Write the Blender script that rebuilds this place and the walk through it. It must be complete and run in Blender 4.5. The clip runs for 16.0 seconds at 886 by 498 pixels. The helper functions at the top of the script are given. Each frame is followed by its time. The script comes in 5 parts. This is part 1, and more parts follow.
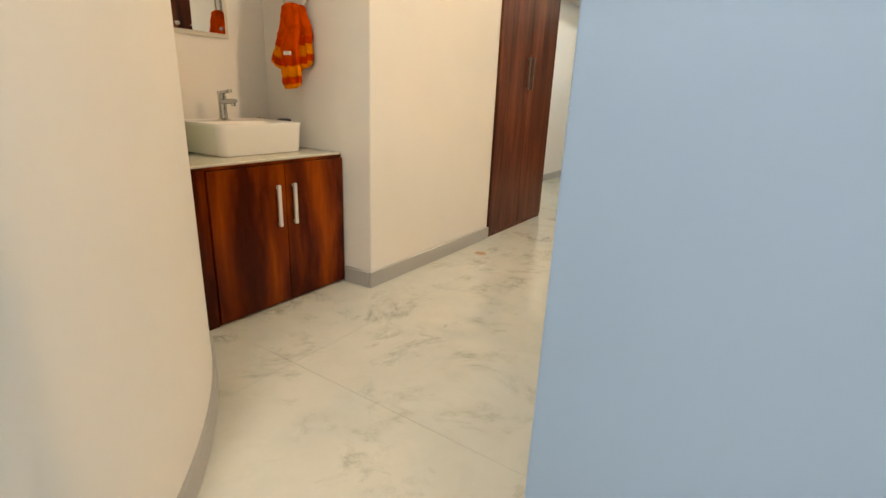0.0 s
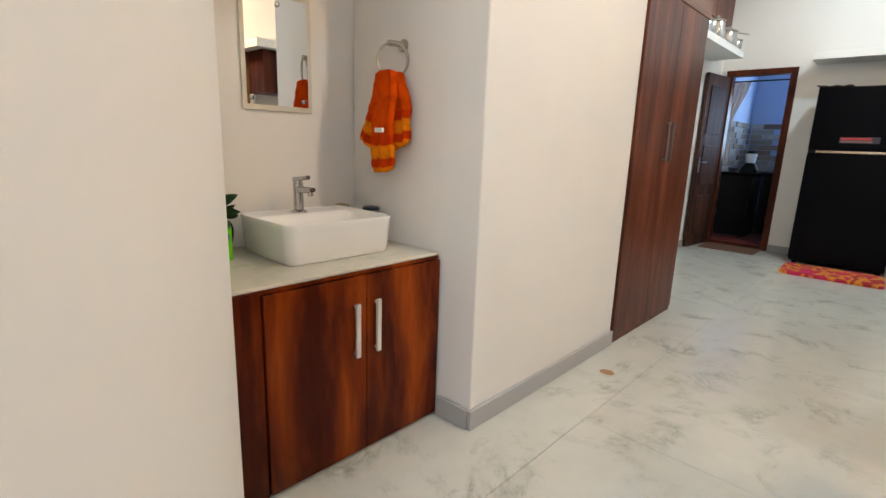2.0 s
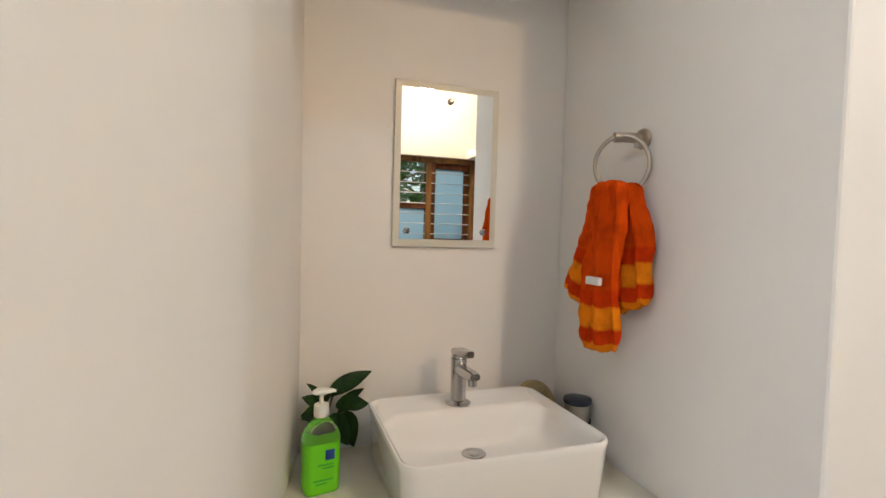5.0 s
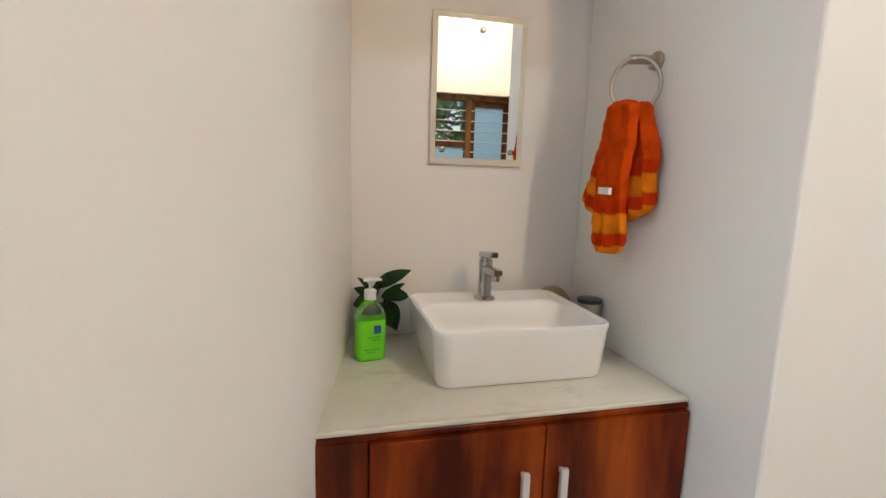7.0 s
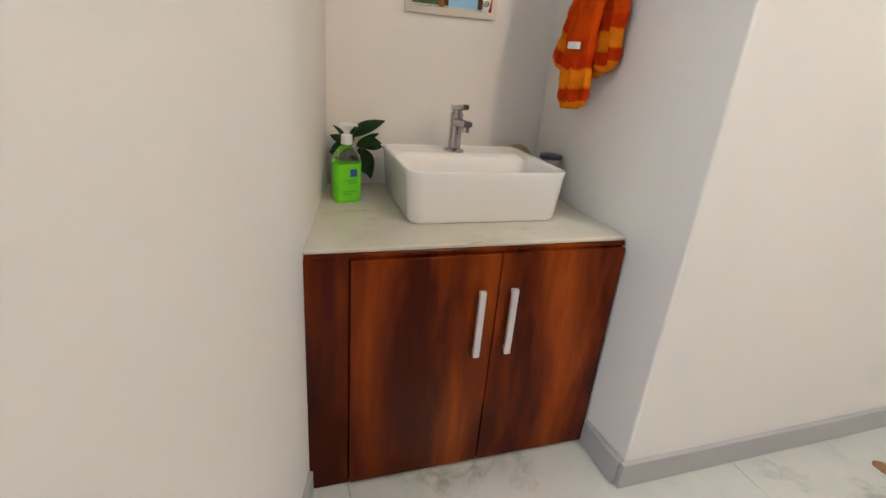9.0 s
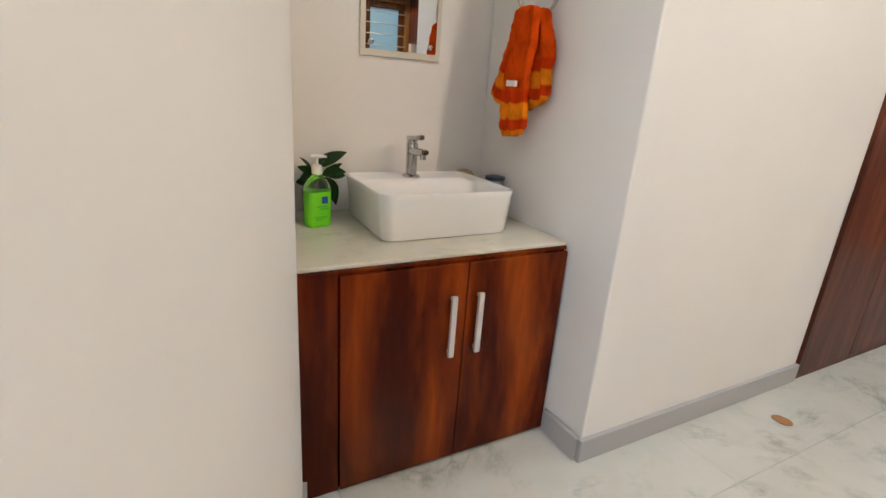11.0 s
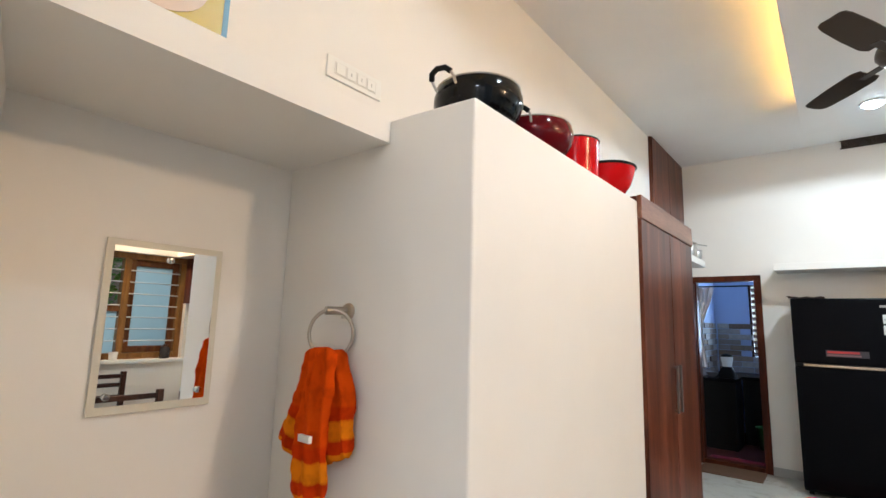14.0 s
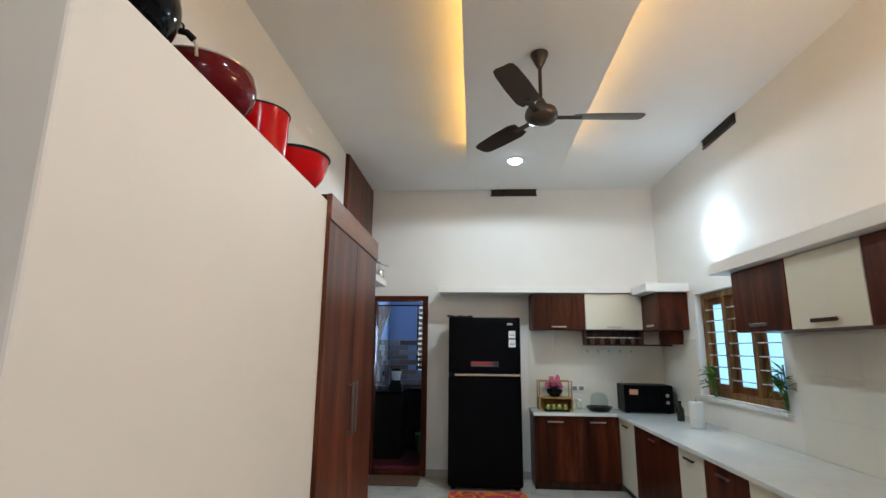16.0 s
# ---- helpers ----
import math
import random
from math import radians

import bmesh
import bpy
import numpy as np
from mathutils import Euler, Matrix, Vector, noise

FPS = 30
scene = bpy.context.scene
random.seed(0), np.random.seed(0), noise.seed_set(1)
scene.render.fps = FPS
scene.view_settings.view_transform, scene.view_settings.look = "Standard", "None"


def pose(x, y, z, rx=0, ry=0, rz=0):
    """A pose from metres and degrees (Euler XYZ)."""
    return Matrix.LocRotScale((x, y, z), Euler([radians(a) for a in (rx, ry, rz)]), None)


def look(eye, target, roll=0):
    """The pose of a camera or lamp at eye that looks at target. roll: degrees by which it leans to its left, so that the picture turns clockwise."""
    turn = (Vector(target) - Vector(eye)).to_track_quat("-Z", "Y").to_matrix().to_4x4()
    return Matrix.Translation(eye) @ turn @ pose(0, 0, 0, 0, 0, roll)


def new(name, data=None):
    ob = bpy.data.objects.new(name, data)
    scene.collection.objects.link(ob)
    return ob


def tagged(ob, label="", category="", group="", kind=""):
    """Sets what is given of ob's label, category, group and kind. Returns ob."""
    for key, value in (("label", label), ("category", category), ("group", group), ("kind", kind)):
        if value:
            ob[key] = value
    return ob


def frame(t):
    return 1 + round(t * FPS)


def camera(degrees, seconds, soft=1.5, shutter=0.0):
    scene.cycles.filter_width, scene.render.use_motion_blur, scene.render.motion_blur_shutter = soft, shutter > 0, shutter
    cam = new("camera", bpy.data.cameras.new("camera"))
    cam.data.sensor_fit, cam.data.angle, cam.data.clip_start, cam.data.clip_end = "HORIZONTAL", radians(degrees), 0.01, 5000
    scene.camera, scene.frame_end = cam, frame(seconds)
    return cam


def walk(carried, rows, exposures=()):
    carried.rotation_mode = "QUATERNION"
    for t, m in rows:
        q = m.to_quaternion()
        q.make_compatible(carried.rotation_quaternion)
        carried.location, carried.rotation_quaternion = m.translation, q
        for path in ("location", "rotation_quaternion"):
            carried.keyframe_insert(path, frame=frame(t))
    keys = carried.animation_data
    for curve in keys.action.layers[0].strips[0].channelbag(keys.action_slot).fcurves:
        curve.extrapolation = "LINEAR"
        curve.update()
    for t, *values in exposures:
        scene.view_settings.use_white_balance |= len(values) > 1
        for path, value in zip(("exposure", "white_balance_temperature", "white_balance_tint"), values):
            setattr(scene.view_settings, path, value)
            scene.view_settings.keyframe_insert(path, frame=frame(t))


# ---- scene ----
cam = camera(84.8, 16.0)
PATH = [
    (0, (-0.116, -0.007, 1.027), (-1.17, 1.582, 0.422), 2.4),
    (0.5, (-0.207, 0.037, 1.081), (-1.339, 1.585, 0.513), 2.6),
    (1, (-0.314, 0.118, 1.096), (-1.516, 1.623, 0.557), 2.7),
    (1.3, (-0.411, 0.22, 1.115), (-1.658, 1.693, 0.592), 2.7),
    (1.5, (-0.481, 0.279, 1.121), (-1.758, 1.737, 0.63), 2.5),
    (2, (-0.674, 0.446, 1.157), (-2.015, 1.867, 0.728), 2.0),
    (2.5, (-0.838, 0.584, 1.22), (-2.273, 1.927, 0.85), 1.2),
    (3, (-0.951, 0.722, 1.248), (-2.518, 1.924, 0.933), 1.1),
    (3.5, (-1.078, 0.859, 1.255), (-2.763, 1.902, 0.99), 0.8),
    (4, (-1.256, 0.965, 1.302), (-3.035, 1.856, 1.102), 0.8),
    (4.2, (-1.325, 1.016, 1.305), (-3.14, 1.845, 1.181), 1.6),
    (6.3, (-1.184, 1.015, 1.313), (-3.111, 1.527, 1.148), 1.4),
    (6.5, (-1.161, 1.001, 1.279), (-3.086, 1.51, 1.083), 1.5),
    (7, (-1.102, 0.985, 1.229), (-3.015, 1.479, 0.922), 1.8),
    (7.5, (-1.057, 0.98, 1.203), (-2.947, 1.477, 0.777), 1.8),
    (8, (-1.038, 0.969, 1.166), (-2.884, 1.509, 0.617), 3.0),
    (8.5, (-1.031, 0.957, 1.139), (-2.828, 1.537, 0.481), 4.3),
    (8.7, (-1.011, 0.955, 1.153), (-2.786, 1.531, 0.435), 4.4),
    (10.8, (-0.856, 0.757, 1.152), (-2.517, 1.624, 0.452), 4.7),
    (11, (-0.871, 0.754, 1.162), (-2.538, 1.666, 0.54), 4.1),
    (11.5, (-0.954, 0.804, 1.238), (-2.626, 1.822, 0.825), 2.9),
    (12, (-1.044, 0.877, 1.325), (-2.684, 2.0, 1.105), 2.0),
    (12.5, (-1.09, 0.893, 1.389), (-2.657, 2.134, 1.317), 1.6),
    (13, (-1.113, 0.899, 1.44), (-2.593, 2.241, 1.528), 1.5),
    (13.5, (-1.129, 0.9, 1.489), (-2.513, 2.328, 1.702), 1.7),
    (14, (-1.136, 0.903, 1.513), (-2.385, 2.437, 1.808), 1.6),
    (14.5, (-1.144, 0.94, 1.507), (-2.208, 2.6, 1.839), 1.2),
    (15, (-1.171, 1.02, 1.502), (-2.0, 2.806, 1.854), 1.2),
    (15.2, (-1.176, 1.074, 1.512), (-1.888, 2.906, 1.878), 0.7),
    (15.5, (-1.199, 1.172, 1.504), (-1.698, 3.071, 1.884), 0.8),
    (16, (-1.218, 1.254, 1.493), (-1.344, 3.21, 1.89), 0.6),
]
walk(cam, [(t, look(eye, target, roll)) for t, eye, target, roll in PATH],
     exposures=[(0, -0.25, 8800, 10), (1.5, -0.22, 7300, 10), (2.0, -0.21, 6600, 10), (3.5, -0.18, 6450, 10), (8.0, -0.25, 6200, 10), (11.0, -0.20, 6250, 10), (12.5, -0.16, 6450, 10), (14.5, -0.17, 6400, 12), (15.0, -0.47, 6500, 14), (15.5, -0.61, 6400, 10), (16, -0.76, 6450, 10)])

# ---- world, lights ----
world = bpy.data.worlds.new("sky_world")
scene.world = world
world.use_nodes = True
_wn = world.node_tree.nodes
_sky = _wn.new("ShaderNodeTexSky")
_sky.sky_type = 'NISHITA'
_sky.sun_disc = False
_sky.sun_elevation = radians(50)
_sky.sun_rotation = radians(100)
world.node_tree.links.new(_sky.outputs[0], _wn["Background"].inputs[0])
_wn["Background"].inputs[1].default_value = 0.15


def lamp(name, kind, m, power, color, size=0.1, size_y=None, spot=None):
    data = bpy.data.lights.new(name, kind)
    data.energy = power
    data.color = color
    if kind == 'AREA':
        data.shape = 'RECTANGLE' if size_y else 'DISK'
        data.size = size
        if size_y:
            data.size_y = size_y
    elif kind == 'SUN':
        data.angle = size
    else:
        data.shadow_soft_size = size
    if kind == 'SPOT':
        data.spot_size = radians(spot or 120)
        data.spot_blend = 0.15
    ob = new(name, data)
    ob.matrix_world = m
    return ob


WARM = (1.0, 0.69, 0.42)
lamp("sun", 'SUN', look((20, 5, 24), (0, 4, 0)), 1.7, (1.0, 0.96, 0.9), radians(10))
lamp("window_daylight_utility", 'AREA', look((-1.76, 9.59, 1.65), (-1.76, 8.0, 1.5)), 70, (0.50, 0.72, 1.0), 0.8, 1.0)
lamp("downlight_kitchen", 'SPOT', look((-0.81, 5.78, 3.245), (-0.81, 5.78, 0)), 156, (0.75, 0.90, 1.0), 0.07, spot=179)
lamp("downlight_dining", 'SPOT', look((-0.81, 2.12, 3.245), (-0.81, 2.12, 0)), 52, (0.80, 0.94, 1.0), 0.06, spot=179)
lamp("bulb_kitchen_wall", 'POINT', pose(0.92, 5.78, 2.58), 25, (0.62, 0.82, 1.0), 0.05)
lamp("bulb_dining_wall", 'POINT', pose(0.93, 2.45, 2.70), 122, WARM, 0.07)
lamp("window_daylight_kitchen", 'AREA', look((1.215, 5.725, 1.56), (0.0, 5.725, 1.5)), 18, (0.58, 0.80, 1.0), 1.3, 0.92)
# added fill without a fixture, brightens the corridor and the niche side wall
lamp("corridor_fill", 'AREA', look((-0.1, -0.9, 3.38), (-0.1, -0.9, 0)), 74, (0.80, 0.88, 1.0), 0.4)

# ---- materials ----


def mat(name, color, rough=0.5, metal=0.0, **kw):
    m = bpy.data.materials.new(name)
    m.use_nodes = True
    b = m.node_tree.nodes["Principled BSDF"]
    b.inputs["Base Color"].default_value = (*color, 1)
    b.inputs["Roughness"].default_value = rough
    b.inputs["Metallic"].default_value = metal
    for k, v in kw.items():
        b.inputs[k.replace("_", " ")].default_value = v
    return m


def tools(m):
    nt = m.node_tree
    return nt.nodes, nt.links, nt.nodes["Principled BSDF"]


def add_noise(m, scale=(1, 1, 1), detail=4, size=3.0, rough=0.55, distortion=0.0, random_shift=False):
    n, l, b = tools(m)
    tc = n.new("ShaderNodeTexCoord")
    mp = n.new("ShaderNodeMapping")
    mp.inputs["Scale"].default_value = scale
    l.new(tc.outputs["Object"], mp.inputs["Vector"])
    if random_shift:
        oi = n.new("ShaderNodeObjectInfo")
        mul = n.new("ShaderNodeVectorMath")
        mul.operation = 'SCALE'
        mul.inputs[0].default_value = (7.3, 11.1, 5.7)
        l.new(oi.outputs["Random"], mul.inputs["Scale"])
        l.new(mul.outputs[0], mp.inputs["Location"])
    t = n.new("ShaderNodeTexNoise")
    t.inputs["Scale"].default_value = size
    t.inputs["Detail"].default_value = detail
    t.inputs["Roughness"].default_value = rough
    t.inputs["Distortion"].default_value = distortion
    l.new(mp.outputs[0], t.inputs["Vector"])
    return t


def ramp(m, src, stops):
    n, l, b = tools(m)
    r = n.new("ShaderNodeValToRGB")
    e = r.color_ramp.elements
    while len(e) > 1:
        e.remove(e[-1])
    e[0].position, e[0].color = stops[0][0], (*stops[0][1], 1)
    for p, c in stops[1:]:
        q = e.new(p)
        q.color = (*c, 1)
    l.new(src, r.inputs[0])
    return r


def mix(m, fac, a, b_, mode='MIX'):
    n, l, b = tools(m)
    x = n.new("ShaderNodeMix")
    x.data_type = 'RGBA'
    x.blend_type = mode
    if isinstance(fac, float):
        x.inputs[0].default_value = fac
    else:
        l.new(fac, x.inputs[0])
    l.new(a, x.inputs[6])
    l.new(b_, x.inputs[7])
    return x.outputs[2]


def bump(m, src, strength=0.1, dist=0.01):
    n, l, b = tools(m)
    bp = n.new("ShaderNodeBump")
    bp.inputs["Strength"].default_value = strength
    bp.inputs["Distance"].default_value = dist
    l.new(src, bp.inputs["Height"])
    l.new(bp.outputs[0], b.inputs["Normal"])
    return bp


def paint(name, c, rough=0.6, grain=0.06):
    m = mat(name, c, rough)
    n, l, b = tools(m)
    big = add_noise(m, size=1.1, detail=5)
    d = [v * 0.93 for v in c]
    r = ramp(m, big.outputs[0], [(0.3, d), (0.7, c)])
    l.new(r.outputs[0], b.inputs["Base Color"])
    fine = add_noise(m, size=260, detail=2)
    bump(m, fine.outputs[0], grain, 0.002)
    return m


def wood(name, dark, mid, light, size=1.0, rough=0.35, axis='Z', figure=1.0, fine=0.5, spec=0.28):
    m = mat(name, mid, rough)
    n, l, b = tools(m)
    sc = {'Z': (1, 1, 0.10), 'Y': (1, 0.10, 1), 'X': (0.10, 1, 1)}[axis]
    a = add_noise(m, sc, 6, 7.0 * size, 0.6, 0.8 * figure, True)
    r = ramp(m, a.outputs[0], [(0.28, dark), (0.48, mid), (0.68, light)])
    b.inputs["Specular IOR Level"].default_value = spec
    f = add_noise(m, tuple(s if s < 1 else 1 for s in sc), 3, 90 * size, 0.5, 0.0, True)
    g = ramp(m, f.outputs[0], [(0.3, (0.55, 0.55, 0.55)), (0.6, (1, 1, 1))])
    l.new(mix(m, fine, r.outputs[0], g.outputs[0], 'MULTIPLY'), b.inputs["Base Color"])
    bump(m, f.outputs[0], 0.06, 0.002)
    return m


def marble(name, base, vein, rough=0.12, vein_size=1.0, strength=0.6):
    """Polished stone: soft clouds at two sizes, broken veins that fade in and out, and small smudges."""
    m = mat(name, base, rough)
    n, l, b = tools(m)
    cloud = add_noise(m, (1, 1, 1), 6, 1.3 * vein_size, 0.6, 0.4)
    r = ramp(m, cloud.outputs[0], [(0.3, [v * 0.90 for v in base]), (0.62, base)])
    small = add_noise(m, (1, 1, 1), 4, 7.0 * vein_size, 0.6, 0.3)
    sr = ramp(m, small.outputs[0], [(0.30, (0.93, 0.94, 0.93)), (0.55, (1, 1, 1))])
    body = mix(m, 0.8, r.outputs[0], sr.outputs[0], 'MULTIPLY')
    v = add_noise(m, (1.0, 0.85, 1), 9, 1.5 * vein_size, 0.66, 0.6)
    va = n.new("ShaderNodeMath")
    va.operation = 'SUBTRACT'
    va.inputs[1].default_value = 0.5
    l.new(v.outputs[0], va.inputs[0])
    vb = n.new("ShaderNodeMath")
    vb.operation = 'ABSOLUTE'
    l.new(va.outputs[0], vb.inputs[0])
    vr = ramp(m, vb.outputs[0], [(0.0, (1, 1, 1)), (0.012, (0.55, 0.55, 0.55)), (0.05, (0, 0, 0))])
    patch = add_noise(m, (1, 1, 1), 5, 3.4 * vein_size, 0.62)
    pr = ramp(m, patch.outputs[0], [(0.47, (0, 0, 0)), (0.68, (1, 1, 1))])
    both = mix(m, 1.0, vr.outputs[0], pr.outputs[0], 'MULTIPLY')
    smudge = add_noise(m, (1.0, 0.75, 1), 8, 4.2 * vein_size, 0.7, 0.5)
    sm = ramp(m, smudge.outputs[0], [(0.65, (0, 0, 0)), (0.75, (0.9, 0.9, 0.9))])
    fac = mix(m, 1.0, both, sm.outputs[0], 'LIGHTEN')
    soft = n.new("ShaderNodeMath")
    soft.operation = 'MULTIPLY'
    soft.inputs[1].default_value = strength
    l.new(fac, soft.inputs[0])
    rgb = n.new("ShaderNodeRGB")
    rgb.outputs[0].default_value = (*vein, 1)
    l.new(mix(m, soft.outputs[0], body, rgb.outputs[0]), b.inputs["Base Color"])
    rr = ramp(m, cloud.outputs[0], [(0.3, (rough * 1.6,) * 3), (0.7, (rough * 0.8,) * 3)])
    l.new(rr.outputs[0], b.inputs["Roughness"])
    return m


def emit(name, color, strength):
    return mat(name, color, 0.5, 0, Emission_Color=(*color, 1), Emission_Strength=strength)


WALL = paint("wall_paint_cream", (0.83, 0.795, 0.745))
CEIL = paint("ceiling_paint_white", (0.83, 0.81, 0.79))
BLUEW = paint("wall_paint_pale_blue", (0.31, 0.44, 0.62))
UTILW = paint("wall_paint_utility_blue", (0.42, 0.53, 0.76))
FLOOR = marble("floor_marble", (0.565, 0.565, 0.515), (0.20, 0.20, 0.155), 0.10, 1.25, 0.66)
COUNTER = marble("counter_marble", (0.67, 0.64, 0.54), (0.36, 0.37, 0.26), 0.13, 1.6, 0.55)
SKIRT = paint("skirting_grey_tile", (0.42, 0.41, 0.40), 0.3)


def flame_veneer(name):
    """Dark red walnut with broad soft orange flames."""
    m = mat(name, (0.13, 0.018, 0.0035), 0.24)
    n, l, b = tools(m)
    b.inputs["Specular IOR Level"].default_value = 0.14
    a = add_noise(m, (1, 1, 0.22), 5, 4.6, 0.58, 0.35)
    r = ramp(m, a.outputs[0], [(0.30, (0.018, 0.0024, 0.001)), (0.46, (0.060, 0.008, 0.002)), (0.58, (0.165, 0.025, 0.003)), (0.74, (0.36, 0.068, 0.006))])
    f = add_noise(m, (1, 1, 0.04), 4, 34, 0.6, 0.3)
    g = ramp(m, f.outputs[0], [(0.3, (0.6, 0.55, 0.5)), (0.62, (1, 1, 1))])
    l.new(mix(m, 0.5, r.outputs[0], g.outputs[0], 'MULTIPLY'), b.inputs["Base Color"])
    bump(m, f.outputs[0], 0.04, 0.001)
    return m


VANITY = flame_veneer("walnut_flame_veneer")
WARD = wood("walnut_laminate", (0.036, 0.009, 0.005), (0.112, 0.029, 0.014), (0.205, 0.062, 0.031), 1.6, 0.34, 'Z', 0.5, 0.75, 0.2)
WARDX = wood("walnut_laminate_cross", (0.10, 0.04, 0.025), (0.20, 0.085, 0.05), (0.30, 0.14, 0.085), 1.6, 0.35, 'Y', 0.5)
KITW = wood("kitchen_walnut", (0.018, 0.004, 0.002), (0.066, 0.014, 0.006), (0.135, 0.034, 0.014), 1.2, 0.36, 'Z', 0.7, 0.5, 0.15)
CREAM = mat("cream_laminate", (0.72, 0.68, 0.56), 0.28)
FRAMEW = wood("teak_frame", (0.055, 0.016, 0.006), (0.155, 0.050, 0.015), (0.26, 0.098, 0.030), 2.0, 0.4)
TEAKG = wood("golden_teak", (0.09, 0.032, 0.010), (0.21, 0.092, 0.026), (0.32, 0.16, 0.05), 2.0, 0.4)
DOORW = wood("dark_door_wood", (0.022, 0.010, 0.007), (0.055, 0.024, 0.016), (0.10, 0.045, 0.03), 1.4, 0.5, 'Z', 1.0, 0.5, 0.1)
DARKW = wood("dark_furniture_wood", (0.020, 0.007, 0.005), (0.050, 0.017, 0.011), (0.095, 0.036, 0.022), 2.0, 0.35)
CERAMIC = mat("white_ceramic", (0.84, 0.83, 0.81), 0.08, 0, Coat_Weight=0.5)
CHROME = mat("chrome", (0.54, 0.53, 0.52), 0.14, 1.0)
STEEL = mat("brushed_steel", (0.52, 0.50, 0.47), 0.28, 1.0)
MIRROR = mat("mirror_silver", (0.90, 0.91, 0.89), 0.01, 1.0)
FROST = mat("frosted_mirror_edge", (0.64, 0.60, 0.50), 0.35, 0.0)
BLACKG = mat("black_gloss", (0.003, 0.003, 0.004), 0.18, 0, Specular_IOR_Level=0.06)
BLACKM = mat("black_matt", (0.007, 0.007, 0.007), 0.5, 0, Specular_IOR_Level=0.12)
WHITEP = mat("white_plastic", (0.80, 0.79, 0.75), 0.35)
BRONZE = mat("brown_metal_enamel", (0.055, 0.038, 0.028), 0.32, 0.3)
LEDY = emit("led_strip_yellow", (1.0, 0.60, 0.12), 18.0)
LEDW = emit("led_lamp_white", (0.66, 0.86, 1.0), 40.0)
LEDWARM = emit("led_lamp_warm", (1.0, 0.75, 0.42), 25.0)
REDE = mat("red_enamel", (0.55, 0.004, 0.006), 0.14, 0, Specular_IOR_Level=0.25)
MAROON = mat("maroon_enamel", (0.10, 0.003, 0.006), 0.12, 0, Specular_IOR_Level=0.25)
BLACKE = mat("black_enamel", (0.004, 0.005, 0.006), 0.12, 0, Specular_IOR_Level=0.22)


def glass_material(name, color, rough=0.0):
    m = mat(name, color, rough)
    b = m.node_tree.nodes["Principled BSDF"]
    b.inputs["Transmission Weight"].default_value = 1.0
    b.inputs["IOR"].default_value = 1.45
    return m


def sheet_glass(name, body, color, gloss=0.05):
    """Thin sheet: light passes straight or scattered through it, with a faint reflection on top."""
    m = mat(name, color, 0.1)
    n, l, b = tools(m)
    t = n.new(body)
    t.inputs["Color"].default_value = (*color, 1)
    g = n.new("ShaderNodeBsdfGlossy")
    g.inputs["Roughness"].default_value = 0.03
    x = n.new("ShaderNodeMixShader")
    x.inputs[0].default_value = gloss
    l.new(t.outputs[0], x.inputs[1])
    l.new(g.outputs[0], x.inputs[2])
    l.new(x.outputs[0], n["Material Output"].inputs["Surface"])
    return m


THIN = sheet_glass("thin_clear_glass", "ShaderNodeBsdfTransparent", (0.94, 0.97, 0.96))
FROSTG = sheet_glass("frosted_window_glass", "ShaderNodeBsdfTranslucent", (0.50, 0.67, 0.74))
BARM = mat("painted_grille_steel", (0.62, 0.64, 0.66), 0.35, 0.4)

# ---- mesh helpers ----


def part(name, bm, material, parent=None, label="", smooth=False):
    me = bpy.data.meshes.new(name)
    bm.normal_update()
    bm.to_mesh(me)
    bm.free()
    if smooth:
        for p in me.polygons:
            p.use_smooth = True
        me.set_sharp_from_angle(angle=radians(38))
    me.materials.append(material)
    ob = new(name, me)
    if parent is not None:
        ob.parent = parent
    if label:
        tagged(ob, label)
    return ob


def thing(name, x=0, y=0, z=0, rz=0, label="", category="", group="", kind=""):
    ob = new(name)
    ob.empty_display_size = 0.05
    ob.matrix_basis = pose(x, y, z, 0, 0, rz)
    return tagged(ob, label, category, group, kind)


def solo(name, bm, material, m=None, label="", category="", group="", kind="", smooth=False):
    ob = part(name, bm, material, None, "", smooth)
    if m is not None:
        ob.matrix_basis = m
    return tagged(ob, label, category, group, kind)


def box(x0, x1, y0, y1, z0, z1, bev=0.0, seg=2, bm=None):
    bm2 = bmesh.new()
    bmesh.ops.create_cube(bm2, size=1)
    for v in bm2.verts:
        v.co = Vector((x0 + (v.co.x + .5) * (x1 - x0), y0 + (v.co.y + .5) * (y1 - y0), z0 + (v.co.z + .5) * (z1 - z0)))
    if bev:
        bmesh.ops.bevel(bm2, geom=bm2.edges[:], offset=bev, segments=seg, affect='EDGES', profile=0.5)
    if bm is None:
        return bm2
    merge(bm, bm2)
    return bm


def merge(a, b):
    me = bpy.data.meshes.new("tmp")
    b.to_mesh(me)
    b.free()
    a.from_mesh(me)
    bpy.data.meshes.remove(me)
    return a


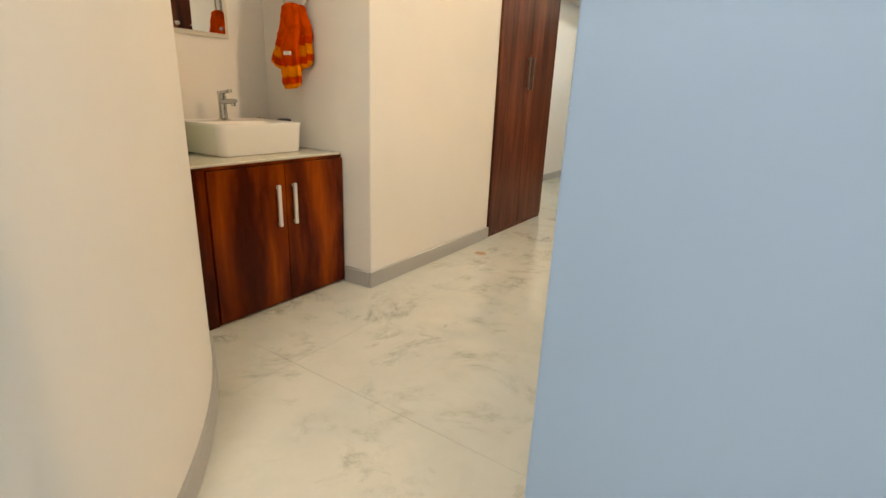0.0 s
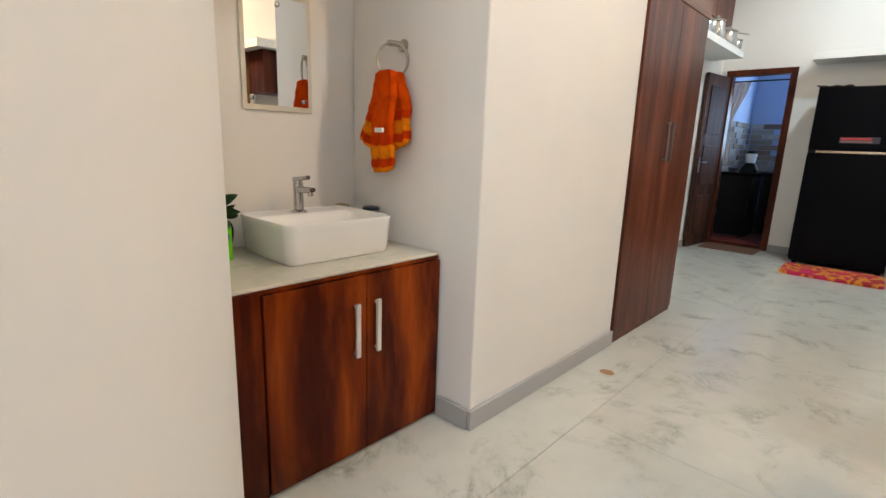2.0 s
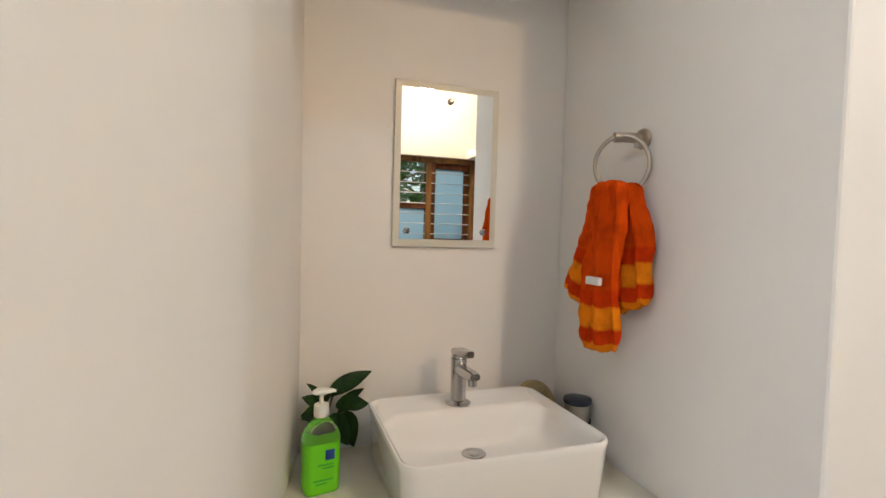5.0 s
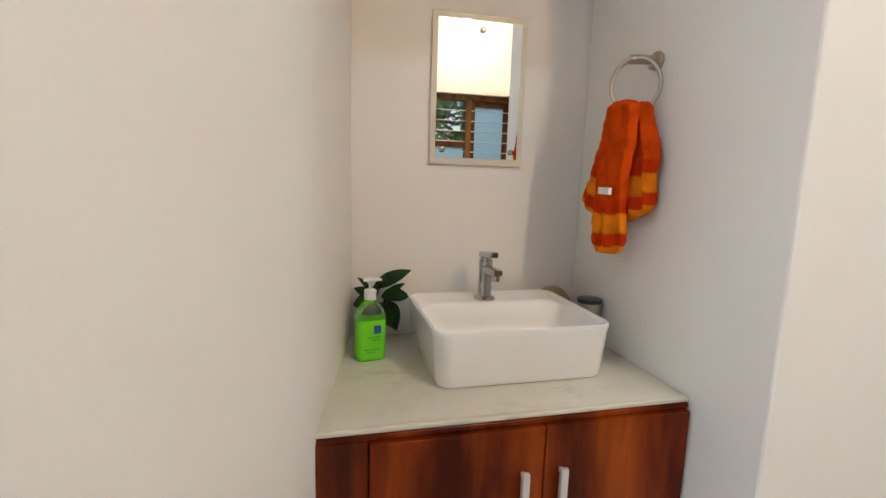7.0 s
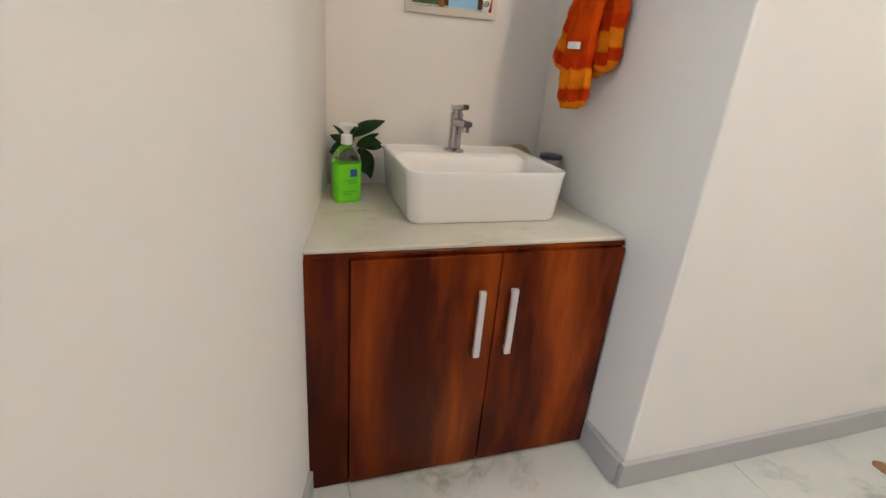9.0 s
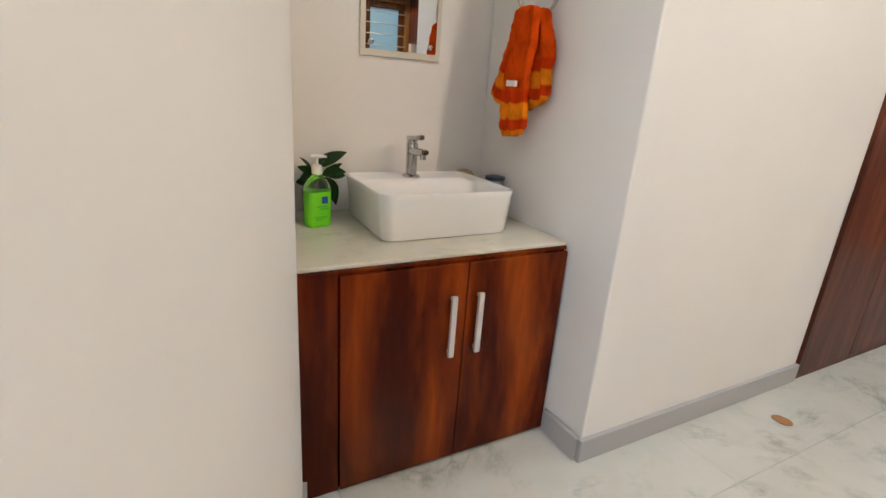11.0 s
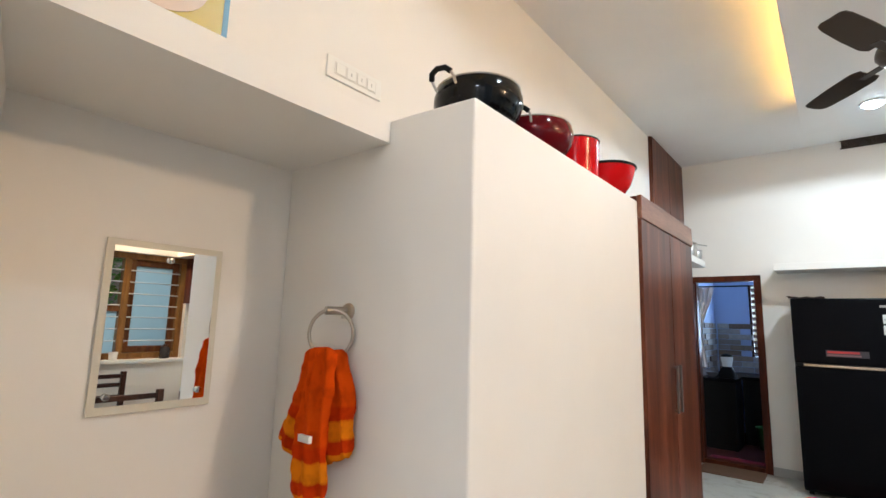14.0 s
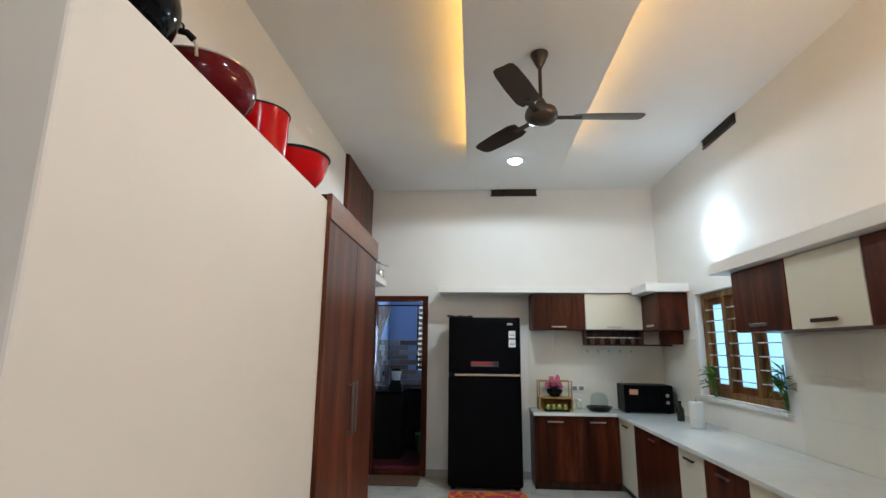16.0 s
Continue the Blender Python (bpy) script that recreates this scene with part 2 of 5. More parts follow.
def lathe(profile, seg=28, x=0, y=0, closed=False):
    """Profile of (radius, z) turned about the z axis."""
    bm = bmesh.new()
    rings = []
    for r, z in profile:
        if r < 1e-5:
            rings.append([bm.verts.new((x, y, z))])
        else:
            rings.append([bm.verts.new((x + r * math.cos(2 * math.pi * k / seg), y + r * math.sin(2 * math.pi * k / seg), z)) for k in range(seg)])
    for a, b in zip(rings, rings[1:]):
        for k in range(seg):
            k2 = (k + 1) % seg
            if len(a) == 1 and len(b) == 1:
                continue
            if len(a) == 1:
                bm.faces.new((a[0], b[k2], b[k]))
            elif len(b) == 1:
                bm.faces.new((a[k], a[k2], b[0]))
            else:
                bm.faces.new((a[k], a[k2], b[k2], b[k]))
    bmesh.ops.recalc_face_normals(bm, faces=bm.faces[:])
    return bm


def tube(pts, r, seg=10, closed=False, radii=None):
    bm = bmesh.new()
    pts = [Vector(p) for p in pts]
    n = len(pts)
    rings = []
    up = None
    for i, p in enumerate(pts):
        a = pts[(i - 1) % n] if (closed or i > 0) else p
        b = pts[(i + 1) % n] if (closed or i < n - 1) else p
        t = (b - a).normalized()
        if up is None:
            up = t.orthogonal().normalized()
        up = (up - t * up.dot(t)).normalized()
        s = t.cross(up)
        rr = radii[i] if radii else r
        rings.append([bm.verts.new(p + rr * (math.cos(2 * math.pi * k / seg) * up + math.sin(2 * math.pi * k / seg) * s)) for k in range(seg)])
    pairs = list(zip(rings, rings[1:])) + ([(rings[-1], rings[0])] if closed else [])
    for a, b in pairs:
        for k in range(seg):
            bm.faces.new((a[k], a[(k + 1) % seg], b[(k + 1) % seg], b[k]))
    if not closed:
        bm.faces.new(rings[0][::-1])
        bm.faces.new(rings[-1])
    bmesh.ops.recalc_face_normals(bm, faces=bm.faces[:])
    return bm


def circle(r, n=32, c=(0, 0, 0), axis='Y', a0=0, a1=360):
    out = []
    for k in range(n + (0 if a1 - a0 == 360 else 1)):
        a = radians(a0 + (a1 - a0) * k / n)
        u, v = r * math.cos(a), r * math.sin(a)
        out.append({'Y': (c[0] + u, c[1], c[2] + v), 'X': (c[0], c[1] + u, c[2] + v), 'Z': (c[0] + u, c[1] + v, c[2])}[axis])
    return out


def prism(poly, z0, z1):
    """Upright prism over a plan polygon."""
    bm = bmesh.new()
    lo = [bm.verts.new((x, y, z0)) for x, y in poly]
    hi = [bm.verts.new((x, y, z1)) for x, y in poly]
    n = len(poly)
    for k in range(n):
        bm.faces.new((lo[k], lo[(k + 1) % n], hi[(k + 1) % n], hi[k]))
    bm.faces.new(lo[::-1])
    bm.faces.new(hi)
    bmesh.ops.recalc_face_normals(bm, faces=bm.faces[:])
    return bm


def rrect(w, d, r, n=6):
    out = []
    for cx, cy, a0 in ((w / 2 - r, d / 2 - r, 0), (-w / 2 + r, d / 2 - r, 90), (-w / 2 + r, -d / 2 + r, 180), (w / 2 - r, -d / 2 + r, 270)):
        for k in range(n + 1):
            a = radians(a0 + 90 * k / n)
            out.append((cx + r * math.cos(a), cy + r * math.sin(a)))
    return out


def loft(loops, cap0=True, cap1=True):
    """Skin through closed loops of equal count, each a list of 3D points."""
    bm = bmesh.new()
    rings = [[bm.verts.new(p) for p in lp] for lp in loops]
    n = len(rings[0])
    for a, b in zip(rings, rings[1:]):
        for k in range(n):
            bm.faces.new((a[k], a[(k + 1) % n], b[(k + 1) % n], b[k]))
    if cap0:
        bm.faces.new(rings[0][::-1])
    if cap1:
        bm.faces.new(rings[-1])
    bmesh.ops.recalc_face_normals(bm, faces=bm.faces[:])
    return bm


def wall_with_holes(axis, c0, c1, u0, u1, z0, z1, holes, bm=None):
    """Wall slab between c0 and c1 on one axis, spanning u on the other, with rectangular holes (ua, ub, za, zb)."""
    bm = bm or bmesh.new()
    us = sorted({u0, u1, *[h[0] for h in holes], *[h[1] for h in holes]})
    for a, b in zip(us, us[1:]):
        cuts = sorted((h[2], h[3]) for h in holes if h[0] < (a + b) / 2 < h[1])
        z = z0
        for lo, hi in cuts + [(z1, z1)]:
            if lo - z > 1e-4:
                if axis == 'X':
                    box(c0, c1, a, b, z, lo, bm=bm)
                else:
                    box(a, b, c0, c1, z, lo, bm=bm)
            z = hi
    bmesh.ops.remove_doubles(bm, verts=bm.verts[:], dist=1e-4)
    return bm

# ---- structure ----
LX, RX, FY, CZ = -2.583, 1.05, 7.36, 3.52
solo("floor", box(-3.4, RX + 0.2, -1.9, FY + 0.15, -0.12, -0.0205), SKIRT, label="polished white marble floor with grey-green veins", category="floor", kind="structure")
solo("wall_west", box(LX - 0.2, LX, 1.0, FY + 0.15, 0, CZ), WALL, label="cream painted plaster wall behind the basin niche", category="wall", kind="structure")
WIN1 = (1.72, 3.08, 1.09, 2.07)
WIN2 = (5.05, 6.40, 1.06, 2.05)
solo("wall_east", wall_with_holes('X', RX, RX + 0.2, -1.9, FY + 0.15, 0, CZ, [WIN1, WIN2]), WALL, label="cream painted plaster wall with two windows", category="wall", kind="structure")
DOOR = (-2.50, -1.80, 0.0, 2.11)
solo("wall_north", wall_with_holes('Y', FY, FY + 0.15, LX, RX, 0, CZ, [DOOR]), WALL, label="cream painted kitchen wall with a doorway", category="wall", kind="structure")
solo("wall_south", box(-1.2, RX, -1.9, -1.75, 0, CZ), WALL, label="plain cream painted wall closing the corridor", category="wall", kind="structure")
solo("wall_partition", box(-0.39, RX, 0.73, 0.85, 0, CZ, 0.004), BLUEW, label="pale blue painted partition wall beside the corridor", category="wall", kind="structure")
solo("ceiling", box(-3.4, RX + 0.2, -1.9, FY + 0.15, CZ, CZ + 0.12), CEIL, label="white painted flat ceiling", category="ceiling", kind="structure")


def curved_line():
    """Plan line of the curved wall: the niche side, a soft corner, then a wide arc into the corridor."""
    x, y, a = LX, 1.078, 10.3
    out = [(x, y)]
    for k in range(400):
        x += 0.01 * math.cos(radians(a))
        y -= 0.01 * math.sin(radians(a))
        if x > -2.01:
            a += 0.72 if a < 25.3 else 0.01 / 2.3 * 57.3
        a = min(a, 90)
        if k % 4 == 3:
            out.append((x, y))
        if y < -1.78:
            break
    return out


CURVE = curved_line()
solo("wall_curved", prism(CURVE + [(CURVE[-1][0] - 0.5, CURVE[-1][1]), (LX - 0.6, -1.9), (LX - 0.6, 1.0)], 0, CZ), WALL, label="smooth cream painted curved wall beside the niche", category="wall", kind="structure", smooth=True)


def offset_line(line, d):
    out = []
    for i, p in enumerate(line):
        a, b = line[max(i - 1, 0)], line[min(i + 1, len(line) - 1)]
        t = Vector((b[0] - a[0], b[1] - a[1])).normalized()
        out.append((p[0] - t.y * d, p[1] + t.x * d))
    return out


_front = [p for p in CURVE if p[0] > -2.0]
solo("baseboard_curved", prism(_front + offset_line(_front, 0.012)[::-1], 0, 0.085), SKIRT, label="grey tile skirting along the curved wall", category="skirting", kind="structure")

bn = bmesh.new()
box(-1.785, -1.52, FY - 0.012, FY, 0, 0.085, 0.002, 1, bm=bn)
box(-0.68, -0.56, FY - 0.012, FY, 0, 0.085, 0.002, 1, bm=bn)
solo("baseboard_north", bn, SKIRT, label="grey tile skirting beside the refrigerator", category="skirting", kind="structure")
solo("baseboard_west", box(LX, LX + 0.012, 4.14, FY - 0.013, 0, 0.085, 0.002, 1), SKIRT, label="grey tile skirting beyond the wardrobe", category="skirting", kind="structure")

# block between niche and wardrobe
BX, BY0, BY1, BZ = -1.82, 1.838, 3.15, 2.085


def block_mesh():
    """The niche side of the block runs slightly askew."""
    bm = prism([(LX, BY0 - 0.004), (-2.02, BY0 + 0.004), (BX, BY0 + 0.019), (BX, BY1), (LX, BY1)], 0, BZ)
    bmesh.ops.bevel(bm, geom=bm.edges[:], offset=0.006, segments=2, affect='EDGES', profile=0.5)
    return bm


solo("wall_block", block_mesh(), WALL, label="cream painted wall block with pots on its top", category="wall", kind="structure")
bb = bmesh.new()
box(BX, BX + 0.018, BY0, BY1, 0, 0.088, 0.002, 1, bm=bb)
box(-1.996, BX - 0.001, BY0 - 0.008, BY0 + 0.012, 0, 0.088, 0.002, 1, bm=bb)
solo("baseboard_block", bb, SKIRT, label="grey tile skirting round the wall block", category="skirting", kind="structure")
solo("niche_slab", prism([(LX, 1.05), (-2.105, 0.965), (-2.105, BY0), (LX, BY0)], 2.015, BZ + 0.01), WALL, label="cream painted concrete shelf slab over the niche", category="shelf", kind="structure")

# dropped ceiling panel with light strips
# lips added along the edges to keep the strip light off the walls
for nm, x0 in (("strip_shield_lip", -1.28), ("strip_shield_lip", -0.342)):
    solo(nm, box(x0, x0 + 0.012, 0.95, 6.28, 3.3352, 3.365), CEIL, label="white lip added on the ceiling panel edge to shield the walls from strip light", category="ceiling", kind="structure")
solo("ceiling_panel", box(-1.28, -0.33, 0.95, 6.28, 3.30, 3.335, 0.003, 1), CEIL, label="white dropped ceiling panel with hidden light strips", category="ceiling", kind="structure")
solo("ceiling_panel_core", box(-1.17, -0.44, 1.1, 6.15, 3.336, CZ - 0.001), CEIL, label="white core carrying the dropped ceiling panel", category="ceiling", kind="structure")
for nm, sx in (("led_strip", -1.215), ("led_strip", -0.413)):
    solo(nm, box(sx, sx + 0.018, 1.2, 5.9, 3.340, 3.360), LEDY, label="warm yellow light strip above the ceiling panel", category="light strip", group="ceiling light strips")

# ---- niche: vanity, basin, mirror, towel ----


HANDLE = mat("satin_pale_metal", (0.78, 0.73, 0.69), 0.38, 0.55)


def handle_bar(parent, x, y, z0, z1, axis='Z', out=(1, 0), w=0.012, material=STEEL):
    """Flat bar handle standing off a front; out is the way it faces in plan."""
    ox, oy = out
    if axis == 'Z':
        bm = box(x + ox * 0.018 - (0.006 if ox else w / 2), x + ox * 0.018 + (0.006 if ox else w / 2), y + oy * 0.018 - (w / 2 if ox else 0.006), y + oy * 0.018 + (w / 2 if ox else 0.006), z0, z1, 0.0025)
        for zz in (z0 + 0.012, z1 - 0.012):
            box(min(x, x + ox * 0.018) - (0 if ox else 0.004), max(x, x + ox * 0.018) + (0 if ox else 0.004), min(y, y + oy * 0.018) - (0.004 if ox else 0), max(y, y + oy * 0.018) + (0.004 if ox else 0), zz - 0.005, zz + 0.005, bm=bm)
    else:
        # z0 is the height, z1 the length along the front
        h = z1 / 2
        if ox:
            bm = box(x + ox * 0.018 - 0.006, x + ox * 0.018 + 0.006, y - h, y + h, z0 - w / 2, z0 + w / 2, 0.0025)
            for yy in (y - h + 0.015, y + h - 0.015):
                box(min(x, x + ox * 0.018), max(x, x + ox * 0.018), yy - 0.005, yy + 0.005, z0 - 0.004, z0 + 0.004, bm=bm)
        else:
            bm = box(x - h, x + h, y + oy * 0.018 - 0.006, y + oy * 0.018 + 0.006, z0 - w / 2, z0 + w / 2, 0.0025)
            for xx in (x - h + 0.015, x + h - 0.015):
                box(xx - 0.005, xx + 0.005, min(y, y + oy * 0.018), max(y, y + oy * 0.018), z0 - 0.004, z0 + 0.004, bm=bm)
    return part("handle", bm, material, parent, "bar handle of brushed steel" if material is STEEL else "")


def vanity_unit():
    t = thing("vanity_cabinet", label="glossy walnut veneer vanity cabinet with two doors", category="cabinet")
    part("body", prism([(LX, 1.066), (-2.021, 0.970), (-2.021, BY0 - 0.001), (LX, BY0 - 0.001)], 0.0, 0.7058), VANITY, t)
    part("top_rail", box(-2.0205, -2.008, 0.976, BY0 - 0.002, 0.6945, 0.7068, 0.0015, 1), VANITY, t)
    part("side_strip", box(-2.0205, -2.008, 0.974, 1.078, 0.0, 0.6942, 0.0015, 1), VANITY, t)
    for y0, y1, hy in ((1.079, 1.460, 1.410), (1.463, BY0 - 0.006, 1.501)):
        d = part("door", box(-2.0205, -1.995, y0, y1, 0.012, 0.6925, 0.0025), VANITY, t)
        handle_bar(d, -1.995, hy, 0.402, 0.600, 'Z', (1, 0), 0.018, HANDLE)


vanity_unit()
t = thing("vanity_counter", label="greenish white marble counter slab on the vanity cabinet", category="counter")
part("slab", prism([(LX, 1.062), (-2.024, 0.968), (-2.024, BY0 - 0.001), (LX, BY0 - 0.001)], 0.7072, 0.718), COUNTER, t)
part("front_edge", box(-2.0238, -2.012, 0.968, BY0 - 0.001, 0.7072, 0.7182, 0.0025, 2), COUNTER, t)


def basin():
    cx, cy, z = -2.335, 1.478, 0.7185
    t = thing("wash_basin", cx, cy, z, label="white rectangular ceramic vessel basin on the marble counter", category="basin")
    d, w, h = 0.388, 0.472, 0.146

    def lp(dx, dy, r, zz):
        return [(x, y, zz) for x, y in rrect(dx, dy, r, 6)]
    outer = [lp(d - 0.05, w - 0.05, 0.03, 0.0), lp(d - 0.034, w - 0.034, 0.034, 0.002), lp(d - 0.024, w - 0.024, 0.036, 0.012), lp(d - 0.006, w - 0.006, 0.042, h - 0.02), lp(d, w, 0.044, h - 0.006), lp(d - 0.003, w - 0.003, 0.044, h - 0.001), lp(d - 0.010, w - 0.010, 0.042, h)]

    def li(x0, x1, dy, r, z_back, z_front):
        """Inner loop from x0 to x1; its back side, which carries the tap, may lie higher than the rest."""
        out = []
        for x, y in rrect(x1 - x0, dy, r, 6):
            x += (x0 + x1) / 2
            k = min(1.0, max(0.0, (x - x0) / 0.03))
            out.append((x, y, z_back + (z_front - z_back) * k * k * (3 - 2 * k)))
        return out
    inner = [li(-0.184, 0.184, w - 0.020, 0.041, h - 0.003, h - 0.003), li(-0.180, 0.1815, w - 0.025, 0.041, h - 0.0045, h - 0.008),
             li(-0.094, 0.179, w - 0.031, 0.052, h - 0.0052, h - 0.016), li(-0.086, 0.177, w - 0.035, 0.054, h - 0.008, h - 0.028),
             li(-0.080, 0.174, w - 0.043, 0.056, h - 0.018, h - 0.05), li(-0.074, 0.170, w - 0.056, 0.060, 0.092, 0.076),
             li(-0.070, 0.158, w - 0.080, 0.064, 0.066, 0.062), li(-0.064, 0.130, w - 0.13, 0.066, 0.053, 0.052), li(-0.056, -0.004, 0.056, 0.02, 0.047, 0.047)]
    part("bowl", loft(outer + inner), CERAMIC, t, smooth=True)
    part("drain", lathe([(0, 0.0495), (0.012, 0.0495), (0.016, 0.0485), (0.017, 0.0478), (0.026, 0.0490), (0.029, 0.0485), (0.031, 0.0465)], 24, -0.030, 0), CHROME, t, "chrome drain plug", True)
    bars = box(-0.092, -0.088, -0.010, 0.010, h - 0.0056, h - 0.0046)
    part("maker_mark", bars, SKIRT, t)
    return t


basin()


def faucet():
    t = thing("basin_tap", -2.455, 1.468, 0.8594, label="chrome single lever pillar tap on the basin ledge", category="tap")
    part("base_flange", lathe([(0, 0), (0.032, 0), (0.033, 0.004), (0.026, 0.008), (0.02, 0.012), (0, 0.012)], 28), CHROME, t, smooth=True)
    part("body", lathe([(0.0, 0.01), (0.020, 0.01), (0.0195, 0.05), (0.020, 0.10), (0.021, 0.118), (0.0, 0.118)], 28), CHROME, t, smooth=True)
    part("spout", loft([[(x, yy * s, 0.098 + dz + zz * s2) for yy, zz in rrect(0.032, 0.026, 0.009, 4)] for x, s, s2, dz in ((0.0, 1, 1, -0.006), (0.06, 1, 0.95, -0.003), (0.095, 0.95, 0.85, 0.0), (0.108, 0.8, 0.6, 0.001))]), CHROME, t, smooth=True)
    part("aerator", lathe([(0, 0.074), (0.011, 0.074), (0.011, 0.094), (0, 0.094)], 16, 0.092, 0), CHROME, t, smooth=True)
    part("lever", loft([[(x, yy * s, 0.138 + dz + zz) for yy, zz in rrect(0.036, 0.016, 0.006, 4)] for x, s, dz in ((-0.02, 0.8, -0.008), (-0.012, 1, -0.004), (0.03, 1, 0.0), (0.07, 0.7, 0.006), (0.076, 0.5, 0.007))]), CHROME, t, smooth=True)
    part("cartridge", lathe([(0, 0.118), (0.017, 0.118), (0.018, 0.134), (0, 0.134)], 24), CHROME, t, smooth=True)


faucet()


def wall_mirror():
    t = thing("wall_mirror", LX, 1.463, 1.257, label="rectangular mirror with a frosted border on the niche wall", category="mirror")
    w, h = 0.151, 0.447
    part("backing", box(0.0, 0.0045, -w + 0.01, w - 0.01, 0.01, h - 0.01), WHITEP, t)
    part("border", box(0.005, 0.0090, -w, w, 0, h, 0.0012, 1), FROST, t, "frosted pale border glass")
    part("glass", box(0.0092, 0.0100, -w + 0.018, w - 0.018, 0.022, h - 0.018), MIRROR, t, "clear silvered mirror glass")
    for y, z in ((-w + 0.038, 0.045), (w - 0.038, 0.045), (0.005, h - 0.045)):
        b = lathe([(0, 0.0), (0.009, 0.0), (0.009, 0.006), (0.007, 0.010), (0, 0.011)], 16)
        bmesh.ops.rotate(b, cent=(0, 0, 0), matrix=Matrix.Rotation(radians(90), 3, 'Y'), verts=b.verts[:])
        bmesh.ops.translate(b, vec=(0.0101, y, z), verts=b.verts[:])
        part("stud", b, CHROME, t, "chrome mirror stud", True)


wall_mirror()


RINGM = mat("satin_nickel", (0.44, 0.39, 0.33), 0.32, 1.0)


def towel_ring():
    t = thing("towel_ring", -2.243, BY0 + 0.001, 1.534, label="brushed chrome towel ring on the niche side wall", category="towel ring")
    b = lathe([(0, 0), (0.024, 0), (0.025, 0.004), (0.022, 0.010), (0.012, 0.014), (0.011, 0.03), (0, 0.03)], 24)
    bmesh.ops.rotate(b, cent=(0, 0, 0), matrix=Matrix.Rotation(radians(90), 3, 'X'), verts=b.verts[:])
    part("wall_flange", b, RINGM, t, smooth=True)
    part("arm", tube([(0, -0.012, 0), (-0.003, -0.035, 0.001), (-0.008, -0.056, 0.001), (-0.014, -0.074, 0.0)], 0.012, 16), RINGM, t, smooth=True)
    part("set_screw", lathe([(0, -0.021), (0.008, -0.021), (0.009, -0.018), (0.009, 0.0), (0, 0.0)], 14, 0.0, -0.018), STEEL, t, smooth=True)
    c = Vector((-0.001, -0.060, -0.064))
    u = Vector((0.70, 0.714, 0)) * 0.9
    pts = [c + 0.067 * (math.cos(radians(a)) * u + math.sin(radians(a)) * Vector((0, 0, 1))) for a in range(0, 360, 9)]
    part("ring", tube(pts, 0.0052, 10, True), RINGM, t, smooth=True)


towel_ring()


def towel_material():
    """Orange terry with yellow and red bands measured from the hem."""
    m = mat("orange_terry", (0.62, 0.10, 0.010), 0.95)
    n, l, b = tools(m)
    b.inputs["Specular IOR Level"].default_value = 0.05
    at = n.new("ShaderNodeAttribute")
    at.attribute_name = "hem"
    OR, RD, YL = (0.80, 0.084, 0.003), (0.72, 0.050, 0.003), (0.95, 0.27, 0.008)
    wob = add_noise(m, size=120, detail=2)
    ad = n.new("ShaderNodeMath")
    ad.operation = 'MULTIPLY_ADD'
    ad.inputs[1].default_value = 0.008
    l.new(wob.outputs[0], ad.inputs[0])
    l.new(at.outputs["Fac"], ad.inputs[2])
    r = ramp(m, ad.outputs[0], [(0.0, YL), (0.016, YL), (0.019, RD), (0.052, RD), (0.056, YL), (0.104, YL), (0.108, RD), (0.14, RD), (0.15, OR), (1.0, OR)])
    blot = add_noise(m, size=26, detail=2, rough=0.5)
    br = ramp(m, blot.outputs[0], [(0.34, (0.60, 0.42, 0.4)), (0.50, (0.92, 0.88, 0.85)), (0.64, (1, 1, 1))])
    l.new(mix(m, 0.55, r.outputs[0], br.outputs[0], 'MULTIPLY'), b.inputs["Base Color"])
    f = add_noise(m, size=330, detail=3)
    bump(m, f.outputs[0], 1.0, 0.006)
    return m


TERRY = towel_material()


